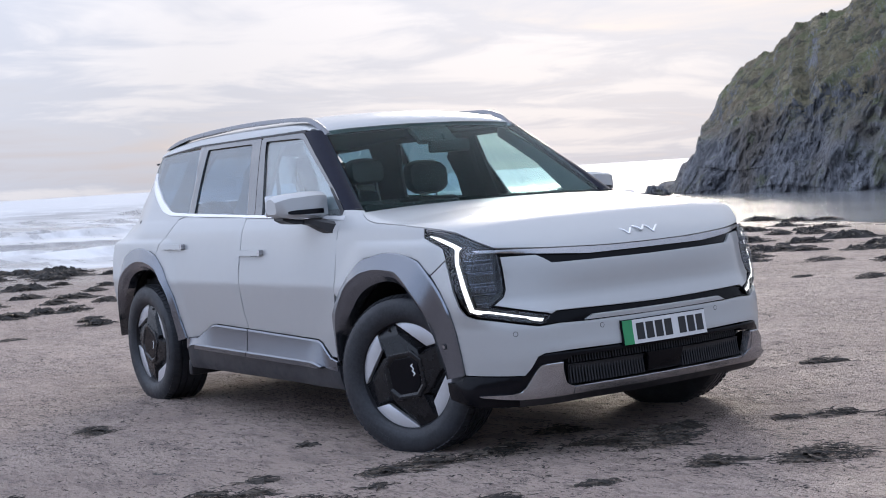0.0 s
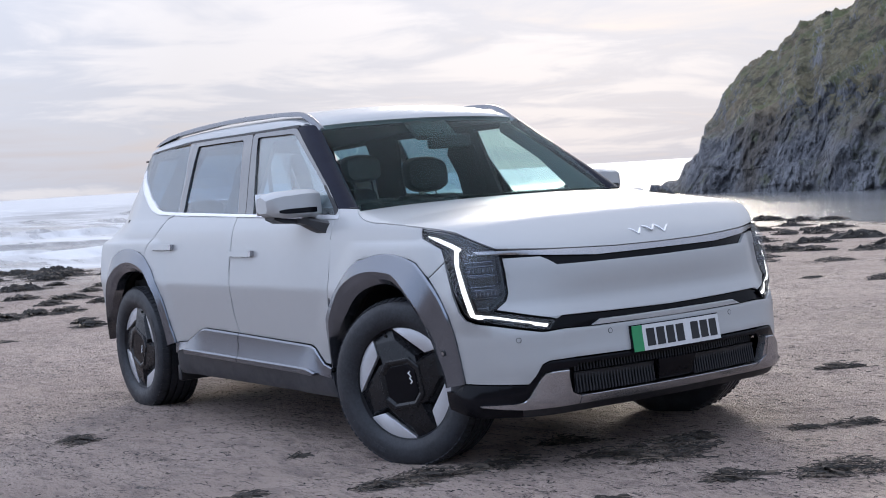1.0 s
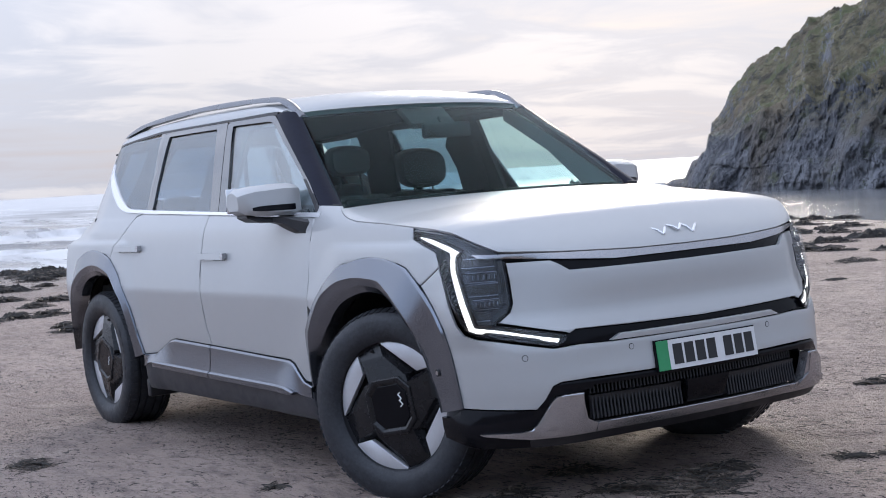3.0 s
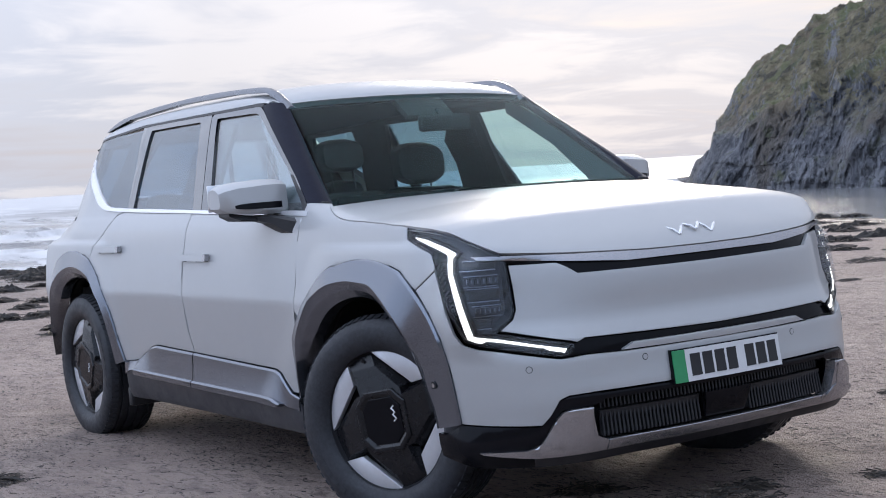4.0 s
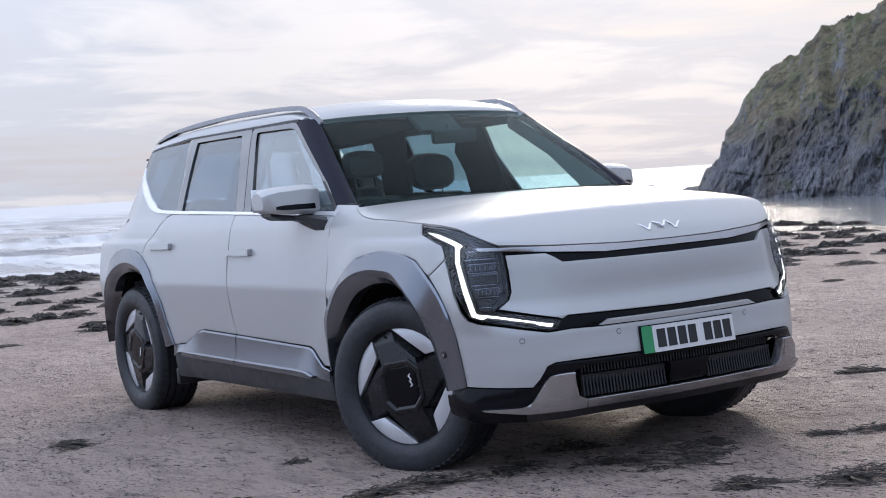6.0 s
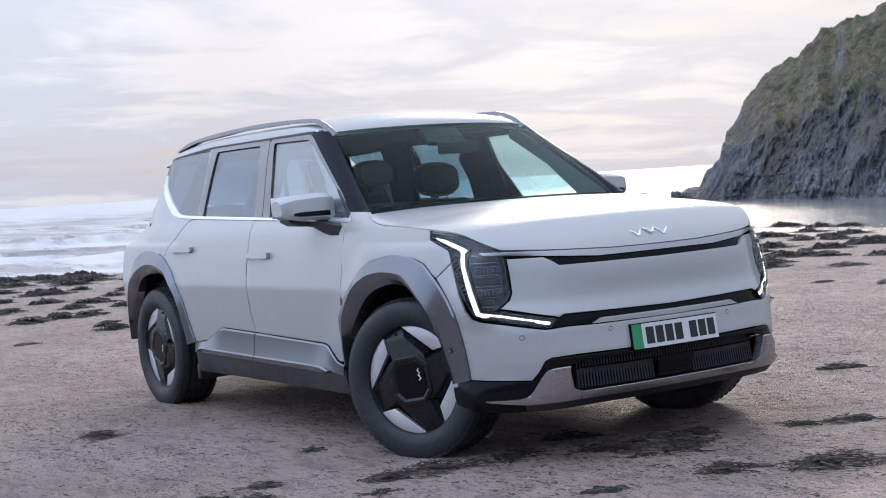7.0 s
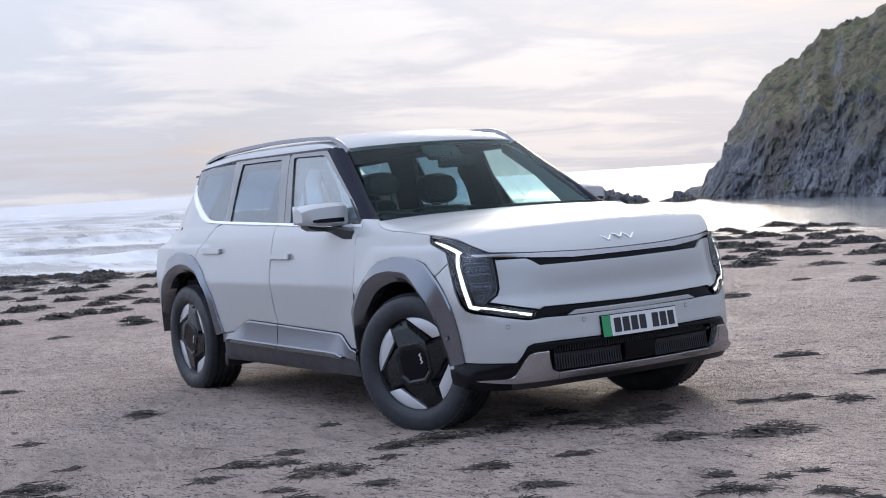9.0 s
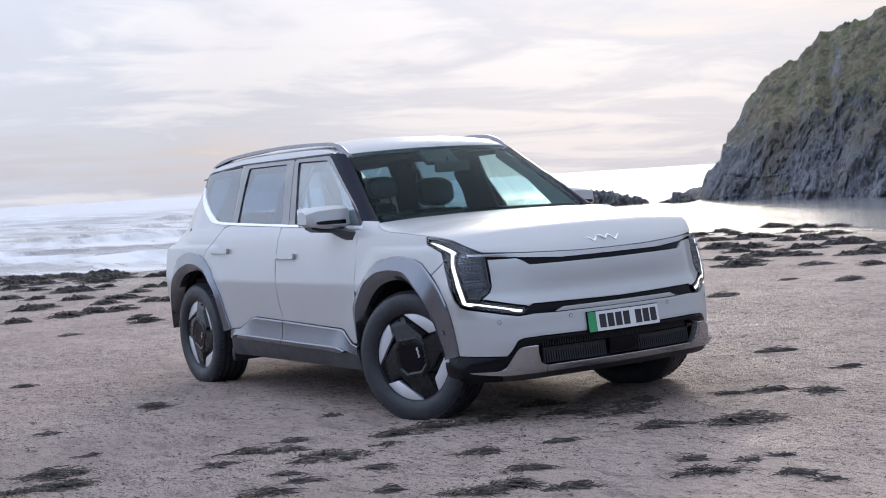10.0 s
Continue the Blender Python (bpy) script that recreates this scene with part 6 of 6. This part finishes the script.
def weed_clump(x, y, long, wide, rng):
    """Torn fronds, heaped in a few knots and straggling out between them."""
    out = ([], [])
    heading = 0.98 + rng.gauss(0, 0.12)
    knots = [(rng.uniform(-0.46, 0.46) * long, rng.uniform(-0.34, 0.34) * wide, rng.uniform(0.06, 0.18)) for _ in range(3 + int(long * 10))]
    ca, sa = math.cos(heading), math.sin(heading)
    base = ground_z(x, y)
    for _ in range(int(80 + 1900 * long * min(wide, 0.35))):
        kx, ky, spread = rng.choice(knots)
        px, py = kx + rng.gauss(0, long * spread), ky + rng.gauss(0, wide * spread)
        if rng.random() < 0.3:
            a, r = rng.uniform(0, 2 * math.pi), 0.46 * math.sqrt(rng.random())
            px, py = math.cos(a) * r * long, math.sin(a) * r * wide
        d = math.hypot(2 * px / long, 2 * py / wide)
        z = 0.16 * min(long, 0.4) * max(1 - 0.9 * d, 0.0) * rng.random()
        z += ground_z(x + ca * px - sa * py, y + sa * px + ca * py) - base
        strand(out, px, py, z, rng.gauss(0.0, 0.9), rng.uniform(0.02, 0.11), rng.choice((0.0024, 0.0034, 0.0055)) * rng.uniform(0.7, 1.3), rng)
    for (ax, ay, _), (bx, by, _) in zip(knots, knots[1:]):
        for k in range(8):
            f = rng.random()
            px, py = ax + (bx - ax) * f, ay + (by - ay) * f
            z = ground_z(x + ca * px - sa * py, y + sa * px + ca * py) - base
            strand(out, px, py, z, math.atan2(by - ay, bx - ax) + rng.gauss(0, 0.25), rng.uniform(0.05, 0.12), 0.0032, rng)
    weed_object("seaweed_clump", out, x, y, heading, "small dark clump of torn seaweed on sand", "seaweed clumps on the sand")


def wrack_heap(x, y, long, wide, rng):
    """A heap of wrack: an uneven low mound with ragged edges and loose fronds on and round it."""
    out = ([], [])
    verts, faces = out
    seed = rng.uniform(0, 50)
    wide = min(wide, long * 0.75)
    tall = 0.10 * long + 0.05
    n_a, n_r = 44, 9
    for j in range(n_r + 1):
        f = j / n_r
        for i in range(n_a):
            a = 2 * math.pi * i / n_a
            r = (1 - f) * (0.36 + 0.34 * noise.noise((math.cos(a) * 1.6 + seed * 3.1, math.sin(a) * 1.6, 0.0)) + 0.22 * noise.noise((math.cos(a) * 5 + seed, math.sin(a) * 5, 3.0)))
            px, py = math.cos(a) * r * long, math.sin(a) * r * wide
            z = tall * (1 - (1 - f) ** 1.6) * (0.65 + 0.7 * noise.noise((px * 5 / long + seed, py * 5 / wide, 1.0))) + tall * 0.45 * noise.noise((px * 17, py * 17, seed)) * min(f * 3, 1)
            verts.append((px, py, max(z, 0.0) - 0.03 + 0.03 * min(f * 4, 1)))
    for j in range(n_r):
        for i in range(n_a):
            faces.append((j * n_a + i, j * n_a + (i + 1) % n_a, (j + 1) * n_a + (i + 1) % n_a, (j + 1) * n_a + i))
    for _ in range(150):
        a, r = rng.uniform(0, 2 * math.pi), rng.uniform(0.05, 0.62)
        strand(out, math.cos(a) * r * long, math.sin(a) * r * wide, tall * max(0.75 - 2.0 * r, 0.0), rng.gauss(0, 0.8), rng.uniform(0.06, 0.22), rng.uniform(0.006, 0.018), rng)
    weed_object("wrack_mound", out, x, y, 0.85 + rng.gauss(0, 0.15), "dark heap of wet seaweed lying on the beach", "seaweed heaps along the strandline")


# lie and size of the weed: x, y, length, width
WEED_BY_NOSE = [(0.79, -0.08, 0.42, 0.51), (0.67, 0.20, 0.21, 0.21), (0.20, -0.17, 0.24, 0.22), (0.67, -0.31, 0.30, 0.14), (0.36, -0.58, 0.20, 0.14), (1.43, -0.28, 0.26, 0.19), (1.72, 0.11, 0.45, 0.33), (1.33, 1.04, 0.22, 0.25), (1.06, 0.89, 0.25, 0.14), (0.93, 0.69, 0.12, 0.09), (-0.22, 2.29, 0.31, 0.16), (1.32, -0.87, 0.17, 0.09), (0.37, -1.06, 0.39, 0.24), (0.34, -1.31, 0.22, 0.16), (0.40, -0.73, 0.23, 0.14), (0.57, -1.48, 0.09, 0.07), (-0.64, -1.18, 0.09, 0.10)]
WEED_FRONT = [(1.25, -1.34, 0.22, 0.10), (1.78, -1.46, 0.22, 0.11), (2.02, -1.68, 0.28, 0.19), (2.02, -1.90, 0.28, 0.15), (2.25, -1.53, 0.22, 0.10), (2.23, -0.80, 0.15, 0.09), (2.46, -0.63, 0.07, 0.05), (2.49, -0.99, 0.34, 0.09), (2.82, -0.72, 0.13, 0.07), (2.49, -0.47, 0.08, 0.05), (2.99, -0.68, 0.11, 0.05), (1.61, -2.09, 0.12, 0.16), (1.19, -2.53, 0.27, 0.17), (1.09, -1.85, 0.10, 0.07), (0.66, -1.89, 0.36, 0.27), (0.17, -2.03, 0.39, 0.15), (0.33, -2.35, 0.13, 0.07), (-0.02, -1.78, 0.10, 0.11), (0.84, -2.26, 0.14, 0.08), (1.11, -2.28, 0.17, 0.06)]
WEED_ASIDE = [(-0.18, -3.08, 0.38, 0.25), (0.13, -3.16, 0.30, 0.25), (0.11, -3.37, 0.15, 0.18), (-1.64, -2.66, 0.10, 0.09), (-0.62, -2.73, 0.06, 0.07), (-4.48, -2.01, 0.16, 0.17), (-4.13, 5.48, 0.35, 0.39), (-4.88, 7.24, 0.21, 0.27), (-3.97, 7.28, 0.36, 0.39), (-6.36, 9.31, 0.44, 0.57), (-2.15, -1.77, 0.24, 0.20), (-8.99, -0.11, 0.24, 0.32), (-9.89, 3.09, 0.08, 0.10), (0.82, 1.90, 0.15, 0.12)]
WRACK_EAST = [(-17.73, 18.40, 0.57, 0.74), (-17.14, 17.00, 0.31, 0.40), (-18.82, 21.27, 1.05, 1.37), (-17.40, 20.90, 0.80, 0.70), (-16.91, 21.42, 0.88, 1.14), (-15.22, 18.20, 0.79, 1.03), (-13.53, 17.59, 0.63, 0.82), (-14.02, 15.82, 0.99, 1.26), (-11.46, 12.41, 0.93, 1.21), (-10.77, 12.54, 0.76, 0.98), (-9.33, 12.24, 0.68, 0.89), (-9.79, 13.82, 1.16, 1.20)]
WRACK_NEAR_EAST = [(-8.52, 10.41, 0.54, 0.71), (-8.14, 10.41, 0.43, 0.56), (-7.75, 9.36, 0.50, 0.64), (-8.65, 9.72, 0.22, 0.29), (-7.38, 8.84, 0.67, 0.56), (-6.84, 10.98, 0.53, 0.68), (-8.28, 12.93, 0.32, 0.42), (-7.05, 10.74, 0.37, 0.48), (-5.25, 9.09, 0.20, 0.25), (-11.72, 15.07, 0.66, 0.85), (-13.89, 14.38, 0.57, 0.74)]
WRACK_WEST = [(-24.46, 3.81, 0.96, 1.25), (-25.93, 4.96, 0.85, 1.10), (-26.52, 5.51, 0.56, 0.72), (-24.15, 5.43, 0.96, 1.25), (-23.58, 5.76, 0.80, 1.04), (-21.58, 5.83, 0.34, 0.44), (-21.38, 6.11, 0.41, 0.54), (-17.40, 4.53, 0.67, 0.87), (-18.76, 3.14, 0.99, 1.29), (-16.04, 2.34, 0.50, 0.65), (-15.01, 2.75, 0.45, 0.58), (-13.73, 2.70, 0.30, 0.39), (-13.37, 2.86, 0.38, 0.50)]
WRACK_NEAR_WEST = [(-14.12, 2.10, 0.34, 0.44), (-22.94, 3.90, 0.74, 0.97), (-14.40, 1.05, 0.57, 0.74), (-12.26, 0.92, 0.44, 0.57), (-12.38, 1.32, 0.51, 0.46), (-12.40, 1.76, 0.36, 0.47), (-12.08, 0.14, 0.35, 0.45), (-9.81, 1.09, 0.26, 0.30), (-22.27, 3.05, 0.60, 0.78), (-20.37, 2.94, 0.45, 0.59), (-13.15, 3.08, 0.43, 0.56), (-11.24, 2.37, 0.39, 0.51), (-21.55, 4.59, 0.72, 0.93)]


def build_weed():
    rng = random.Random(11)
    for place in WEED_BY_NOSE + WEED_FRONT + WEED_ASIDE:
        weed_clump(*place, rng)
    for place in WRACK_EAST + WRACK_NEAR_EAST + WRACK_WEST + WRACK_NEAR_WEST:
        wrack_heap(*place, rng)
    for k in range(24):
        f = k / 23
        wrack_heap(-30.0 + 10.0 * f + rng.gauss(0, 0.4), 2.2 + 4.9 * f + rng.gauss(0, 0.4), rng.uniform(0.5, 1.3), 0.6, rng)
    for k in range(14):
        wrack_heap(rng.uniform(-22, -10), rng.uniform(0.0, 5.0), rng.uniform(0.15, 0.4), 0.2, rng)
    for k in range(20):
        f = rng.random()
        wrack_heap(-18 + 12 * f + rng.gauss(0, 1.0), 18.5 - 8.5 * f + rng.gauss(0, 1.0), rng.uniform(0.15, 0.5), 0.25, rng)
    # torn scraps all over the sand, thicker in patches
    out = ([], [])
    for _ in range(17000):
        x, y = rng.uniform(-7, 4.6), rng.uniform(-5, 5.5)
        if noise.noise((x * 0.7, y * 0.7, 5.0)) + 0.5 * noise.noise((x * 3.1, y * 3.1, 1.0)) < rng.uniform(-0.45, 0.4):
            continue
        strand(out, x, y, ground_z(x, y) - 0.001, 0.98 + rng.gauss(0, 0.8), rng.uniform(0.006, 0.05) * rng.uniform(0.4, 1.2), rng.uniform(0.0014, 0.0042), rng)
    me = bpy.data.meshes.new("seaweed_scraps")
    me.from_pydata(out[0], [], out[1])
    me.materials.append(WEED)
    tagged(new("seaweed_scraps", me), "tiny dark scraps of seaweed scattered on sand", "seaweed", kind="stuff")


def build_rock(az, dist, long, wide, tall, seed):
    """A rock at the water's edge, seen from EYE0 at this azimuth."""
    bm = bmesh.new()
    bmesh.ops.create_icosphere(bm, subdivisions=4, radius=1.0)
    for v in bm.verts:
        p = v.co.copy()
        f = 1 + 0.4 * noise.fractal(p * 1.5 + Vector((seed * 7.0, 0, 0)), 1.0, 2.0, 5) + 0.2 * noise.noise(p * 5 + Vector((seed, 0, 0))) + 0.12 * noise.cell(p * 4)
        v.co = Vector((p.x * f * long, p.y * f * wide, p.z * f * tall))
    me = bpy.data.meshes.new("shore_rock")
    bm.to_mesh(me)
    bm.free()
    me.materials.append(ROCK)
    ob = new("shore_rock", me)
    ob.matrix_world = Matrix.Translation((EYE0[0] + dist * math.cos(radians(az)), EYE0[1] + dist * math.sin(radians(az)), SEA_Z - 0.1)) @ Matrix.Rotation(radians(az - 90), 4, "Z")
    tagged(ob, "dark jagged rock standing in shallow water", "rock", "rocks off the headland")


build_weed()
build_rock(141.2, 68.5, 0.62, 0.8, 0.72, 1)
build_rock(140.6, 68.5, 0.70, 0.8, 0.80, 2)
build_rock(140.0, 68.3, 0.62, 0.8, 0.55, 3)
build_rock(139.45, 68.2, 0.55, 0.6, 0.42, 6)
build_rock(138.15, 67.6, 0.45, 0.6, 0.22, 4)
build_rock(137.6, 66.8, 0.6, 0.9, 0.5, 5)
